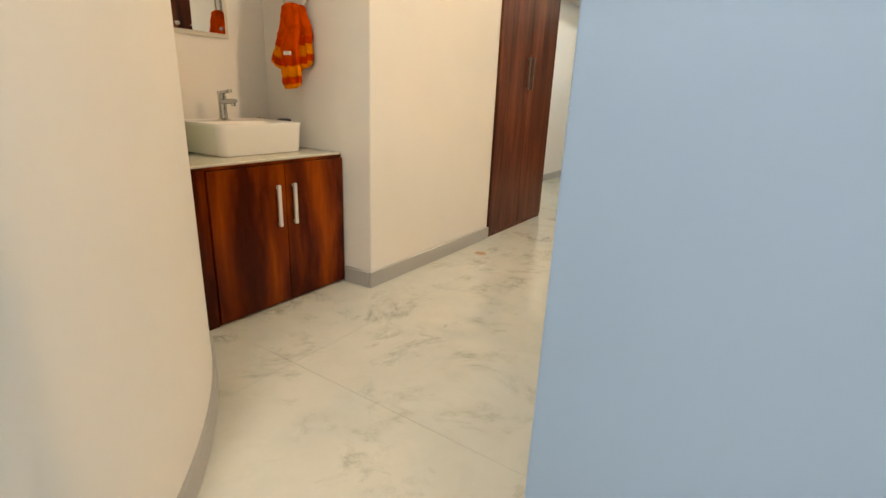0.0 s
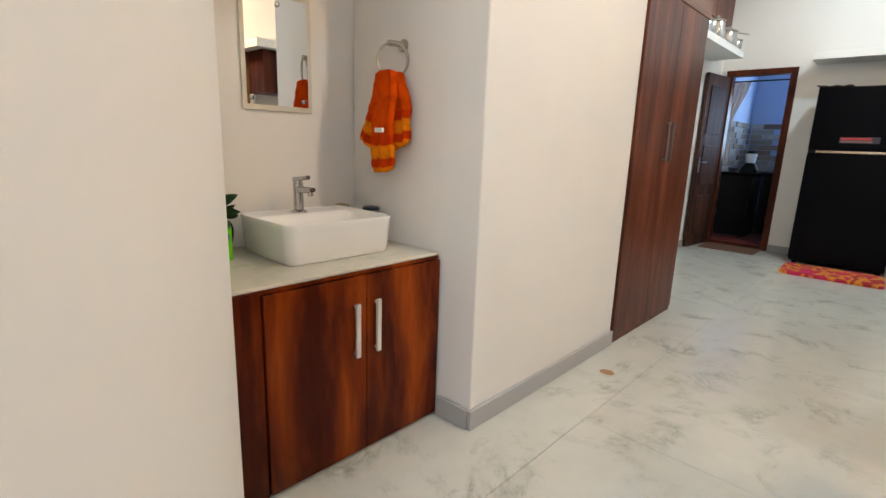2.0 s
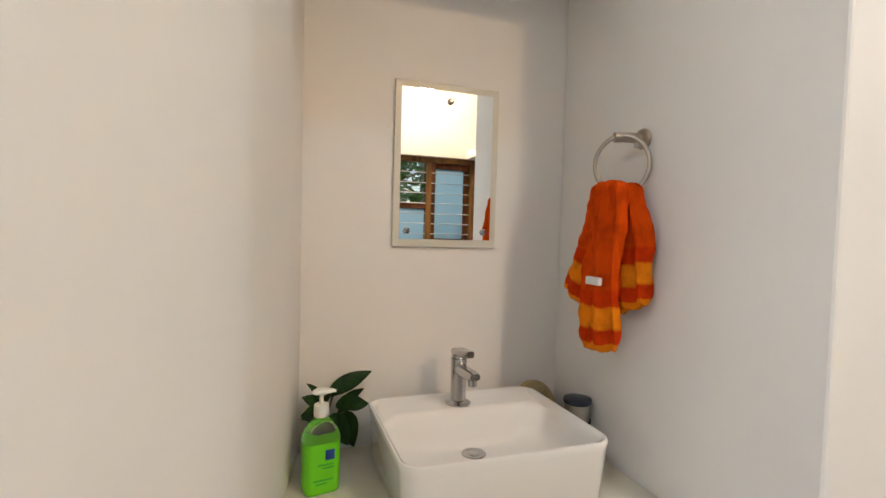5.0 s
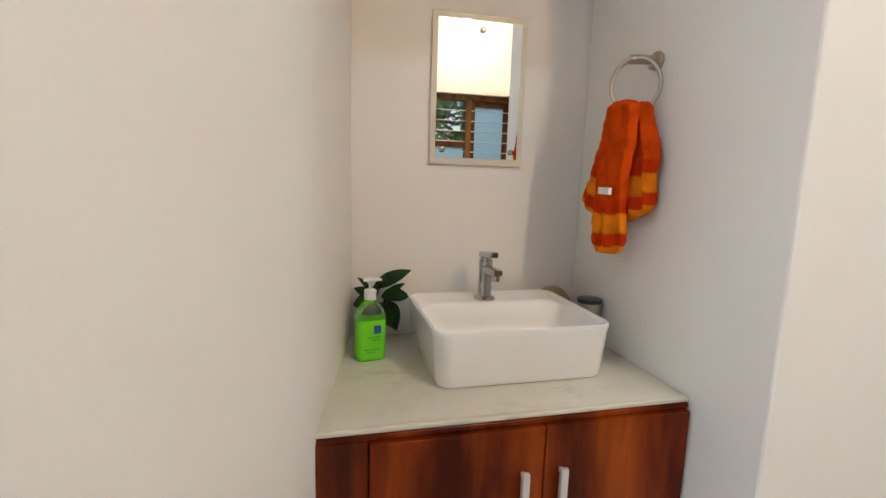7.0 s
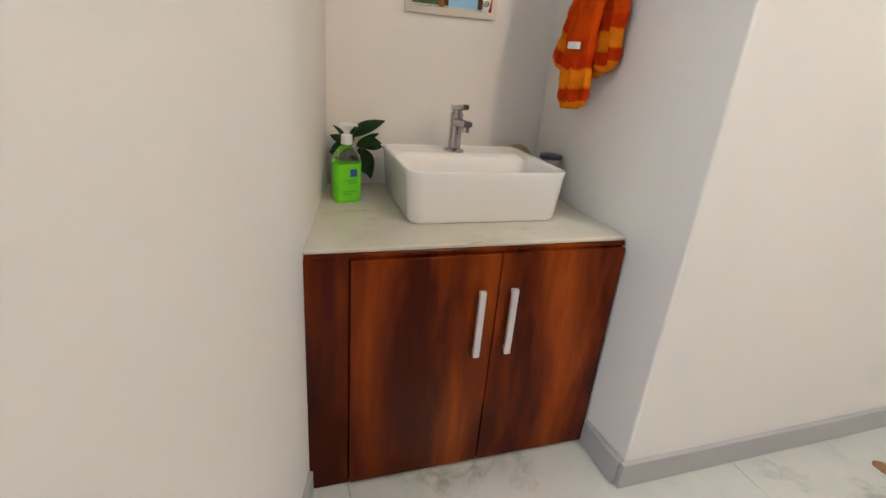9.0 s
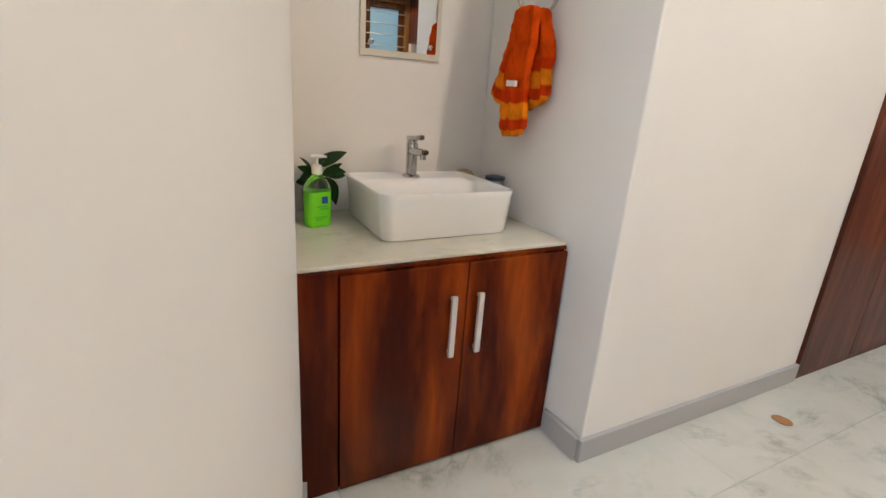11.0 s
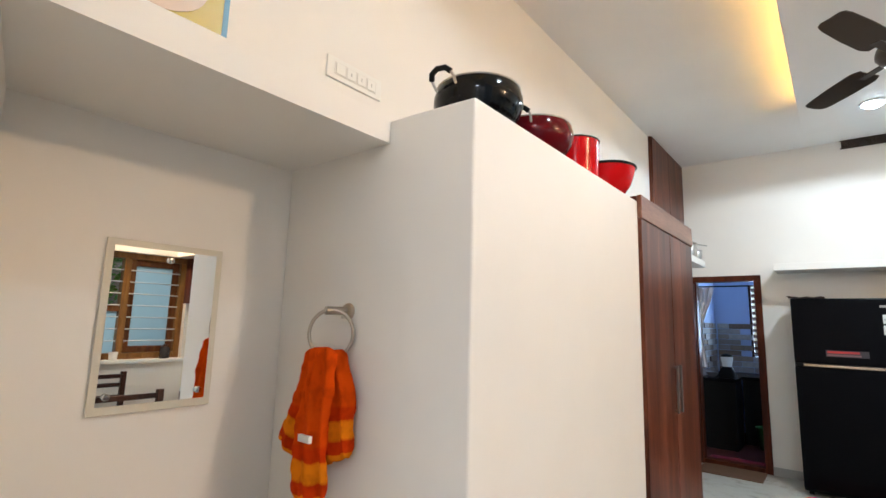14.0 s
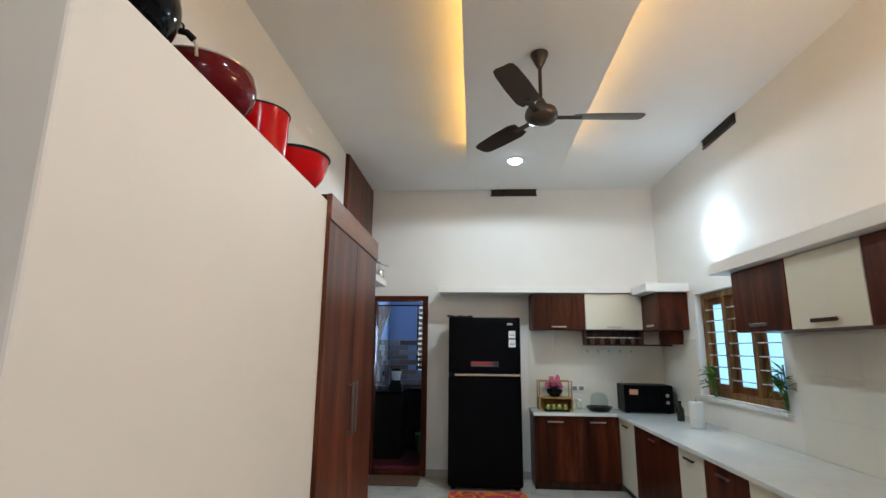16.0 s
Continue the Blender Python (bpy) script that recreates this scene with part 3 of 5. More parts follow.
def towel_fold(parent, top, end, w_top, w_end, thick, phase, bow, tilt, side=0.0, ripples=1.0):
    """One hanging fold of the towel, a soft flattened tube from the ring to its hem, with creases running down it."""
    rows, n = 44, 72
    loops, hem = [], []
    top, end = Vector(top), Vector(end)
    length = (top - end).length
    for i in range(rows + 1):
        s = i / rows
        c = end.lerp(top, s)
        c.x += bow[0] * math.sin(math.pi * s)
        c.y += bow[1] * math.sin(math.pi * s)
        w = w_top + (w_end - w_top) * (1 - s) ** 1.15
        # the hem corners turn in softly
        turn = 1.0 - 0.16 * max(0.0, 1 - s / 0.16) ** 2
        th = thick * (1.0 - 0.25 * s) * (1.0 - 0.45 * max(0.0, 1 - s / 0.08) ** 2)
        lp = []
        for k in range(n):
            a = 2 * math.pi * k / n
            u = math.copysign(abs(math.cos(a)) ** 0.9, math.cos(a))
            v = math.copysign(abs(math.sin(a)) ** 0.7, math.sin(a))
            crease = abs(math.sin(2.6 * u + phase + 0.9 * s)) ** 0.6
            wave = ripples * (0.012 * (1.05 - 0.6 * s) * (0.6 - crease) + 0.006 * math.sin(7 * u + 2 * phase + 4 * s))
            x = c.x - end.x + u * turn * w / 2 + 0.005 * math.sin(9 * s + phase) * abs(u)
            y = c.y - end.y + v * th / 2 + (wave if v < 0 else 0.3 * wave)
            z = c.z - end.z + (1 - s) ** 1.4 * tilt * (u - side) + (1 - s) * 0.004 * math.sin(8 * u + phase) - 0.010 * u * u * s ** 5
            q = 0.0060 * noise.noise(Vector((x * 38 + phase, y * 38, z * 30))) + 0.0022 * noise.noise(Vector((x * 150, y * 150 + phase, z * 150)))
            lp.append((x + q * math.cos(a), y + q * math.sin(a), z))
            hem.append(s * length)
        loops.append(lp)

    def shrink(lp, f, g, dz):
        cx, cy = sum(p[0] for p in lp) / n, sum(p[1] for p in lp) / n
        return [(cx + (x - cx) * f, cy + (y - cy) * g, z + dz) for x, y, z in lp]
    loops = [shrink(loops[0], 0.97, 0.5, -0.004)] + loops + [shrink(loops[-1], 0.93, 0.85, 0.007), shrink(loops[-1], 0.78, 0.5, 0.012)]
    hem = [0.0] * n + hem + [length] * (2 * n)
    ob = part("fold", loft(loops), TERRY, parent, smooth=True)
    at = ob.data.attributes.new("hem", 'FLOAT', 'POINT')
    at.data.foreach_set("value", hem)
    ob.location = end
    return ob


def towel():
    t = thing("hand_towel", -2.262, 1.785, 1.03, label="orange striped terry hand towel hanging through the towel ring", category="towel")
    towel_fold(t, (-0.014, -0.030, 0.390), (-0.098, -0.012, 0.094), 0.062, 0.212, 0.038, 0.4, (0.010, 0.004), -0.040)
    towel_fold(t, (0.038, 0.010, 0.386), (0.034, 0.022, 0.104), 0.058, 0.138, 0.046, 2.2, (0.012, 0.003), 0.022, 0.0, 1.3)
    towel_fold(t, (0.010, -0.018, 0.392), (-0.008, -0.034, 0.004), 0.102, 0.140, 0.042, 1.1, (0.002, -0.008), 0.006)
    tag = box(-0.016, 0.032, -0.0695, -0.0580, 0.158, 0.176, 0.001, 1)
    part("care_tag", tag, WHITEP, t, "small white woven tag")


towel()


def soap():
    t = thing("soap_dispenser", -2.392, 1.118, 0.7185, 12, label="pump bottle half full of bright green hand wash on the counter", category="soap bottle")
    t.scale = (0.94, 0.94, 0.94)
    body = [(0.060, 0.086, 0.018, 0.122), (0.059, 0.084, 0.020, 0.134), (0.054, 0.076, 0.022, 0.147), (0.044, 0.060, 0.021, 0.160), (0.032, 0.038, 0.0155, 0.171), (0.027, 0.027, 0.0134, 0.178), (0.026, 0.026, 0.0128, 0.184)]

    def lp(d, w, r, zz, f=1.0):
        return [(x * f, y * f, zz) for x, y in rrect(d, w, r, 5)]
    part("bottle", loft([lp(*b) for b in body], False, True), glass_material("clear_bottle_plastic", (0.93, 0.97, 0.93), 0.05), t, smooth=True)
    liq = mat("green_hand_wash", (0.22, 0.86, 0.025), 0.16, 0, Transmission_Weight=0.25, IOR=1.36)
    part("liquid", loft([lp(0.050, 0.076, 0.014, 0.0), lp(0.056, 0.082, 0.017, 0.003), lp(0.059, 0.085, 0.018, 0.010), lp(0.060, 0.086, 0.018, 0.1215)]), liq, t, "bright green liquid soap", True)
    part("front_label", box(0.0303, 0.0312, 0.002, 0.024, 0.082, 0.106, 0.0004, 1), mat("blue_label", (0.01, 0.06, 0.25), 0.4), t, "small dark blue label mark")
    for k, (y0, y1, zz) in enumerate(((-0.016, 0.022, 0.070), (-0.004, 0.024, 0.062), (-0.026, 0.020, 0.034), (-0.02, 0.006, 0.026))):
        part("print_line", box(0.0303, 0.0309, y0, y1, zz, zz + 0.0035), mat("green_print", (0.035, 0.38, 0.01), 0.5), t)
    part("collar", lathe([(0, 0.178), (0.017, 0.178), (0.018, 0.184), (0.017, 0.205), (0.012, 0.208), (0, 0.208)], 20), WHITEP, t, smooth=True)
    part("stem", lathe([(0, 0.205), (0.005, 0.205), (0.005, 0.232), (0, 0.232)], 12), WHITEP, t, smooth=True)
    part("pump_head", loft([[(x * f, y, 0.236 + zz * f2 + dz) for x, zz in rrect(0.026, 0.011, 0.0045, 4)] for y, f, f2, dz in ((-0.020, 0.55, 0.5, -0.001), (-0.014, 0.9, 0.9, 0), (-0.004, 1, 1, 0.001), (0.010, 1, 1, 0), (0.026, 0.5, 0.7, -0.001), (0.034, 0.4, 0.55, -0.003))]), WHITEP, t, smooth=True)


soap()


def leaf(length, width, fold=0.15, curl=0.25):
    """A pointed oval leaf along +x with a folded midrib."""
    bm = bmesh.new()
    rows = []
    for i in range(9):
        s = i / 8
        w = width * (math.sin(math.pi * min(1, s * 0.96 + 0.03)) ** 0.8) * (1 - 0.25 * s)
        z = -curl * length * s * s
        rows.append([bm.verts.new((length * s, -w / 2, z + fold * w)), bm.verts.new((length * s, 0, z)), bm.verts.new((length * s, w / 2, z + fold * w))])
    for a, b in zip(rows, rows[1:]):
        for k in range(2):
            bm.faces.new((a[k], b[k], b[k + 1], a[k + 1]))
    ext = bmesh.ops.extrude_face_region(bm, geom=bm.faces[:])
    bmesh.ops.translate(bm, vec=(0, 0, 0.0012), verts=[g for g in ext["geom"] if isinstance(g, bmesh.types.BMVert)])
    bmesh.ops.recalc_face_normals(bm, faces=bm.faces[:])
    return bm


def leaf_material(name, a, b_, spec=0.25):
    m = mat(name, a, 0.5, 0, Specular_IOR_Level=spec)
    n, l, b = tools(m)
    t = add_noise(m, size=30, detail=3)
    r = ramp(m, t.outputs[0], [(0.35, a), (0.65, b_)])
    l.new(r.outputs[0], b.inputs["Base Color"])
    return m


LEAFD = leaf_material("leaf_dark_green", (0.005, 0.017, 0.005), (0.015, 0.046, 0.009), 0.12)
LEAFB = leaf_material("leaf_bamboo_green", (0.035, 0.11, 0.015), (0.085, 0.19, 0.03), 0.15)
STEM = mat("plant_stem", (0.06, 0.05, 0.02), 0.6)


def place_leaf(parent, base, yaw, pitch, length, width, material, roll=0.0):
    bm = leaf(length, width)
    m = Matrix.Translation(base) @ Euler((radians(roll), radians(-pitch), radians(yaw)), 'XYZ').to_matrix().to_4x4()
    bmesh.ops.transform(bm, matrix=m, verts=bm.verts[:])
    return part("leaf", bm, material, parent, smooth=True)


def niche_plant():
    t = thing("potted_plant", -2.525, 1.135, 0.7185, label="small dark-leaved plant in a grey pot behind the soap", category="plant")
    part("pot", lathe([(0, 0), (0.030, 0), (0.034, 0.02), (0.036, 0.085), (0.038, 0.09), (0.033, 0.092), (0.030, 0.08), (0, 0.078)], 24), mat("grey_pot", (0.10, 0.10, 0.10), 0.5), t, smooth=True)
    rnd = random.Random(4)
    part("stem", tube([(0, 0, 0.07), (0.004, 0.01, 0.12), (-0.006, 0.03, 0.19)], 0.003, 6), STEM, t)
    part("stem", tube([(0, 0, 0.07), (0.015, 0.02, 0.11), (0.03, 0.06, 0.14)], 0.003, 6), STEM, t)
    for base, yaw, pitch, ln, w, roll in (
            ((0.000, 0.008, 0.166), 86, 31, 0.122, 0.050, 60), ((0.010, 0.044, 0.140), 78, 46, 0.066, 0.032, 50), ((0.014, 0.050, 0.136), 92, 8, 0.064, 0.036, 55),
            ((0.020, 0.034, 0.132), 68, -56, 0.100, 0.072, 35), ((0.006, 0.000, 0.135), -70, 42, 0.062, 0.044, -50), ((0.010, -0.008, 0.130), -40, 10, 0.060, 0.046, -40),
            ((0.000, 0.010, 0.150), 10, 50, 0.070, 0.050, 20), ((0.010, 0.020, 0.120), 20, -30, 0.085, 0.062, 30), ((0.000, 0.000, 0.115), -100, 5, 0.055, 0.042, -60),
            ((0.012, 0.030, 0.142), 50, 20, 0.080, 0.052, 50), ((0.000, -0.006, 0.150), -85, 66, 0.058, 0.034, -30)):
        place_leaf(t, base, yaw, pitch, ln, w, LEAFD, roll + rnd.uniform(-8, 8))


niche_plant()
# things behind the basin on the counter
t = thing("scrub_pad", -2.545, 1.742, 0.7185, 20, label="straw coloured round scrub pad leaning in the niche corner", category="scrubber")
b = lathe([(0, 0.0), (0.06, 0.002), (0.076, 0.012), (0.072, 0.028), (0.042, 0.04), (0, 0.042)], 24)
bmesh.ops.rotate(b, cent=(0, 0, 0), matrix=Matrix.Rotation(radians(62), 3, 'Y'), verts=b.verts[:])
bmesh.ops.translate(b, vec=(0.0, 0, 0.073), verts=b.verts[:])
straw = paint("straw_fibre", (0.42, 0.32, 0.16), 0.9, 0.5)
part("pad", b, straw, t, smooth=True)
part("cord", tube(circle(0.012, 14, (0.03, 0.0, 0.135), 'X'), 0.0016, 6, True), straw, t)
t = thing("tumbler", -2.395, 1.790, 0.7185, label="small dark blue and steel tumbler standing behind the basin", category="cup")
part("cup", lathe([(0, 0), (0.028, 0), (0.030, 0.01), (0.035, 0.135), (0.036, 0.138), (0.033, 0.138), (0.029, 0.012), (0, 0.01)], 24), STEEL, t, smooth=True)
part("lid", lathe([(0.0365, 0.134), (0.0385, 0.137), (0.037, 0.146), (0.02, 0.150), (0, 0.150)], 24), mat("dark_blue_plastic", (0.012, 0.02, 0.04), 0.3), t, "dark blue plastic lid", True)
part("band", lathe([(0.0335, 0.06), (0.0352, 0.06), (0.0362, 0.09), (0.0345, 0.09)], 24), mat("black_band", (0.02, 0.02, 0.02), 0.5), t, smooth=True)

# ---- wardrobe and pots ----


WARDH = mat("dull_handle_steel", (0.27, 0.235, 0.21), 0.36, 1.0)


def wardrobe():
    t = thing("wardrobe", label="tall walnut laminate wardrobe with two doors beside the wall block", category="wardrobe")
    part("body", box(LX, BX - 0.004, BY1 + 0.002, 4.12, 0.0, 2.112), WARD, t)
    part("cornice", box(BX - 0.0035, BX + 0.018, BY1 + 0.002, 4.135, 2.005, 2.116, 0.003), WARDX, t, "horizontal grain walnut top band")
    part("plinth", box(BX - 0.0035, BX + 0.006, BY1 + 0.004, 4.12, 0.0, 0.03), WARD, t)
    for y0, y1, hy in ((BY1 + 0.004, 3.634, 3.60), (3.637, 4.12, 3.672)):
        d = part("door", box(BX - 0.0035, BX + 0.014, y0, y1, 0.031, 2.003, 0.002, 1), WARD, t)
        handle_bar(d, BX + 0.014, hy, 1.09, 1.325, 'Z', (1, 0), 0.012, WARDH)


wardrobe()


def cooking_pot(x, y, z, profile, material, label, rim=BLACKE, rim_r=0.0032, handles=(), yaw=73):
    """Pot turned from a profile of (radius, height) up to its rim; handles are the sides that carry an upright grip."""
    t = thing("cooking_pot", x, y, z, yaw, label=label, category="pot", group="pots on the wall block")
    r, h = profile[-1]
    inner = [(max(a - 0.005, 0.001), max(b, 0.008)) for a, b in profile[::-1]]
    part("bowl", lathe([(0, 0)] + profile + inner + [(0, 0.008)], 52), material, t, smooth=True)
    part("rim", tube(circle(r, 52, (0, 0, h + 0.001), 'Z'), rim_r, 8, True), rim, t, smooth=True)
    for s in handles:
        pts = [(s * (r + 0.004), -0.040, h * 0.78), (s * (r + 0.016), -0.043, h * 0.92), (s * (r + 0.026), -0.041, h * 1.0), (s * (r + 0.037), -0.028, h * 1.09), (s * (r + 0.042), 0.0, h * 1.12), (s * (r + 0.037), 0.028, h * 1.09), (s * (r + 0.026), 0.041, h * 1.0), (s * (r + 0.016), 0.043, h * 0.92), (s * (r + 0.004), 0.040, h * 0.78)]
        g = part("handle", tube(pts[2:7], 0.0085, 12), BLACKM, t, "black grip handle", True)
        for e in (0, 6):
            part("bracket", tube(pts[e:e + 3], 0.0042, 8), STEEL, g, "steel wire bracket", True)
    return t


def kadai(r, h):
    return [(r * 0.50, 0.0), (r * 0.64, 0.006), (r * 0.82, h * 0.18), (r * 0.96, h * 0.40), (r * 1.03, h * 0.62), (r * 1.025, h * 0.80), (r * 0.98, h * 0.94), (r * 0.965, h)]


cooking_pot(-1.957, 2.064, BZ, kadai(0.134, 0.130), BLACKE, "large round-bellied black enamel pot with upright handles", STEEL, 0.0028, (1, -1), 81)
cooking_pot(-1.950, 2.412, BZ, kadai(0.134, 0.129), MAROON, "round-bellied maroon enamel pot with dark upright handles", STEEL, 0.0026, (-1,), 97)
cooking_pot(-1.918, 2.685, BZ, [(0.086, 0.0), (0.091, 0.005), (0.093, 0.05), (0.094, 0.14), (0.096, 0.150)], REDE, "tall straight red enamel pot with a dark rim")
cooking_pot(-1.905, 2.980, BZ, [(0.066, 0.0), (0.083, 0.006), (0.108, 0.040), (0.121, 0.080), (0.129, 0.116)], REDE, "bright red flared enamel bowl with a black rim", BLACKE, 0.006)

# switch plate on the high wall
t = thing("switch_plate", LX, 2.085, 2.422, label="white modular switch plate on the high wall", category="switch")
part("plate", box(0, 0.010, -0.14, 0.14, 0, 0.088, 0.003), WHITEP, t)
part("module_bed", box(0.0102, 0.0125, -0.108, 0.108, 0.018, 0.07, 0.001, 1), mat("switch_shadow_grey", (0.70, 0.68, 0.64), 0.5), t)
for k in range(4):
    y = -0.08 + k * 0.053
    part("rocker", box(0.0127, 0.0165, y - 0.022, y + 0.022, 0.022, 0.066, 0.002), WHITEP, t)
    if k:
        part("indicator", box(0.0166, 0.0172, y - 0.002, y + 0.002, 0.037, 0.051), SKIRT, t)

# printed board standing on the slab
t = thing("printed_box", -2.21, 1.235, BZ + 0.0105, label="yellow printed box with a pale oval on the slab", category="box")
part("carton", box(-0.03, 0.03, -0.17, 0.145, 0, 0.40, 0.002, 1), paint("yellow_card", (0.50, 0.38, 0.06), 0.35), t)
part("blue_edge", box(0.0302, 0.0312, 0.132, 0.1445, 0.02, 0.39), mat("blue_print", (0.10, 0.28, 0.42), 0.4), t)
ov = bmesh.new()
vs = [ov.verts.new((0.0318, -0.02 + 0.115 * math.cos(a), 0.125 + 0.085 * math.sin(a))) for a in [2 * math.pi * k / 36 for k in range(36)]]
vs2 = [ov.verts.new((0.0303, v.co.y, v.co.z)) for v in vs]
ov.faces.new(vs)
for k in range(36):
    ov.faces.new((vs[k], vs[(k + 1) % 36], vs2[(k + 1) % 36], vs2[k]))
part("oval_print", ov, mat("pale_print", (0.62, 0.48, 0.38), 0.35), t)

# loft cabinet and shelf in the far corner
t = thing("loft_cabinet", LX, 6.08, 2.62, label="walnut laminate loft cabinet high on the wall", category="cabinet")
part("body", box(0.001, 0.022, 0, FY - 6.08 - 0.001, 0, CZ - 2.62 - 0.001), WARD, t)
for y0, y1 in ((0.003, 0.635), (0.639, 1.276)):
    part("door", box(0.0225, 0.040, y0, y1, 0.003, CZ - 2.624, 0.002, 1), WARD, t)
solo("wall_shelf", box(LX, -2.235, 5.5, 6.82, 2.175, 2.245, 0.003), WALL, label="white plastered wall shelf with steel vessels", category="shelf", kind="structure")


def steel_vessel(x, y, z, r, h):
    t = thing("steel_vessel", x, y, z, label="small shiny steel vessel with a lid on the shelf", category="vessel", group="steel vessels on the shelf")
    part("body", lathe([(0, 0), (r * 0.8, 0), (r, h * 0.3), (r * 0.98, h * 0.85), (r * 0.85, h), (0, h)], 20), STEEL, t, smooth=True)
    part("lid", lathe([(r * 1.05, h * 0.99), (r * 1.06, h * 1.03), (r * 0.5, h * 1.16), (r * 0.14, h * 1.2), (r * 0.2, h * 1.32), (0, h * 1.35)], 20), STEEL, t, smooth=True)
    return t


for k in range(7):
    steel_vessel(-2.30 - 0.02 * (k % 2), 5.62 + k * 0.18, 2.2455, 0.062 + 0.008 * ((k * 5) % 3), 0.10 + 0.03 * ((k * 7) % 3))
t = thing("steel_ladle", -2.265, 6.60, 2.2455, label="steel ladle lying across the shelf edge", category="ladle")
part("handle", tube([(-0.1, 0, 0.16), (0.0, 0.05, 0.165), (0.08, 0.09, 0.15)], 0.006, 8), STEEL, t)
part("rest", tube([(-0.1, 0, 0.0), (-0.1, 0, 0.16)], 0.006, 8), STEEL, t)

# ---- door to the utility room ----
FR = thing("door_frame", label="dark teak door frame of the utility doorway", category="door frame", kind="structure")
part("jamb", box(DOOR[0] - 0.012, DOOR[0] + 0.058, FY - 0.02, FY + 0.12, 0, 2.06, 0.004), KITW, FR)
part("jamb", box(DOOR[1] - 0.058, DOOR[1] + 0.012, FY - 0.02, FY + 0.12, 0, 2.06, 0.004), KITW, FR)
part("head", box(DOOR[0] - 0.012, DOOR[1] + 0.012, FY - 0.021, FY + 0.121, 2.06, 2.125, 0.004), KITW, FR)
part("threshold", box(DOOR[0] + 0.058, DOOR[1] - 0.058, FY - 0.018, FY + 0.118, 0, 0.05, 0.004), KITW, FR)


def door_leaf():
    t = thing("door_leaf", DOOR[0] + 0.045, FY - 0.03, 0.012, -97, label="dark brown panelled wooden door standing open", category="door")
    part("slab", box(0, 0.60, -0.036, 0.0, 0, 2.03, 0.003), DOORW, t)
    for z0, z1 in ((0.15, 0.62), (0.75, 1.22), (1.35, 1.90)):
        part("panel", box(0.10, 0.50, 0.0005, 0.008, z0, z1, 0.006), DOORW, t)
        part("panel", box(0.10, 0.50, -0.0445, -0.0365, z0, z1, 0.006), DOORW, t)
    for s in (0.0005, -0.0365):
        p = box(0.535, 0.565, s if s > 0 else s - 0.006, s + 0.006 if s > 0 else s, 0.90, 1.08, 0.002)
        h = part("lock_plate", p, STEEL, t)
        d = 0.04 if s > 0 else -0.04
        part("lever", tube([(0.55, s, 1.02), (0.55, s + d, 1.02), (0.45, s + d, 1.02)], 0.007, 8), STEEL, h)


door_leaf()
solo("door_mat", box(-2.44, -1.84, 6.92, 7.33, 0.0005, 0.014, 0.004), paint("brown_coir", (0.13, 0.065, 0.035), 0.95, 0.8), label="thin brown coir mat before the utility door", category="mat")

# ---- fridge ----


def fridge():
    t = thing("refrigerator", -1.10, 6.80, 0.0, label="tall black two-door refrigerator with papers stuck on it", category="refrigerator")
    part("body", box(-0.40, 0.40, 0.065, 0.545, 0.03, 1.825, 0.008), BLACKM, t)
    u = part("upper_door", box(-0.40, 0.40, 0.0, 0.062, 1.215, 1.83, 0.012), BLACKG, t)
    part("lower_door", box(-0.40, 0.40, 0.0, 0.062, 0.06, 1.178, 0.012), BLACKG, t)
    part("handle_strip", box(-0.395, 0.395, 0.004, 0.06, 1.180, 1.213), BLACKM, t)
    part("trim", box(-0.33, 0.385, -0.006, 0.004, 1.185, 1.208, 0.003), mat("champagne_metal", (0.70, 0.55, 0.42), 0.25, 1.0), t, "champagne coloured metal handle trim")
    part("badge", box(0.255, 0.315, -0.003, 0.0005, 1.745, 1.765, 0.001, 1), STEEL, u)
    for z0, z1 in ((1.60, 1.68), (1.50, 1.585)):
        part("sticker", box(0.27, 0.345, -0.003, 0.0005, z0, z1, 0.0005, 1), mat("white_paper", (0.72, 0.74, 0.72), 0.6), u, "white paper sticker")
        part("print_bar", box(0.28, 0.335, -0.004, -0.0031, z0 + 0.03, z0 + 0.04), mat("grey_print", (0.25, 0.27, 0.28), 0.6), u)
    part("energy_label", box(-0.155, 0.155, -0.0025, 0.0005, 1.285, 1.345, 0.0005, 1), mat("dark_label", (0.035, 0.03, 0.04), 0.4), u)
    part("energy_label_band", box(-0.145, 0.09, -0.0035, -0.0026, 1.318, 1.338), mat("red_print", (0.45, 0.03, 0.03), 0.4), u)
    part("energy_label_band", box(-0.145, 0.10, -0.0035, -0.0026, 1.293, 1.308), mat("dull_print", (0.22, 0.12, 0.12), 0.5), u)
    for x in (-0.35, 0.35):
        for y in (0.1, 0.5):
            part("foot", lathe([(0, 0), (0.02, 0), (0.02, 0.035), (0, 0.035)], 12, x, y), BLACKM, t)
    # folded cover on the top
    cv = bmesh.new()
    bmesh.ops.create_grid(cv, x_segments=14, y_segments=6, size=0.5)
    for v in cv.verts:
        x, y = v.co.x, v.co.y
        v.co = Vector((-0.28 + x * 0.30, 0.20 + y * 0.36, 1.838 + 0.014 * abs(math.sin(9 * x + 4 * y)) + 0.012 * (x < -0.42)))
    ext = bmesh.ops.extrude_face_region(cv, geom=cv.faces[:])
    bmesh.ops.translate(cv, vec=(0, 0, -0.006), verts=[g for g in ext["geom"] if isinstance(g, bmesh.types.BMVert)])
    bmesh.ops.recalc_face_normals(cv, faces=cv.faces[:])
    return t, cv


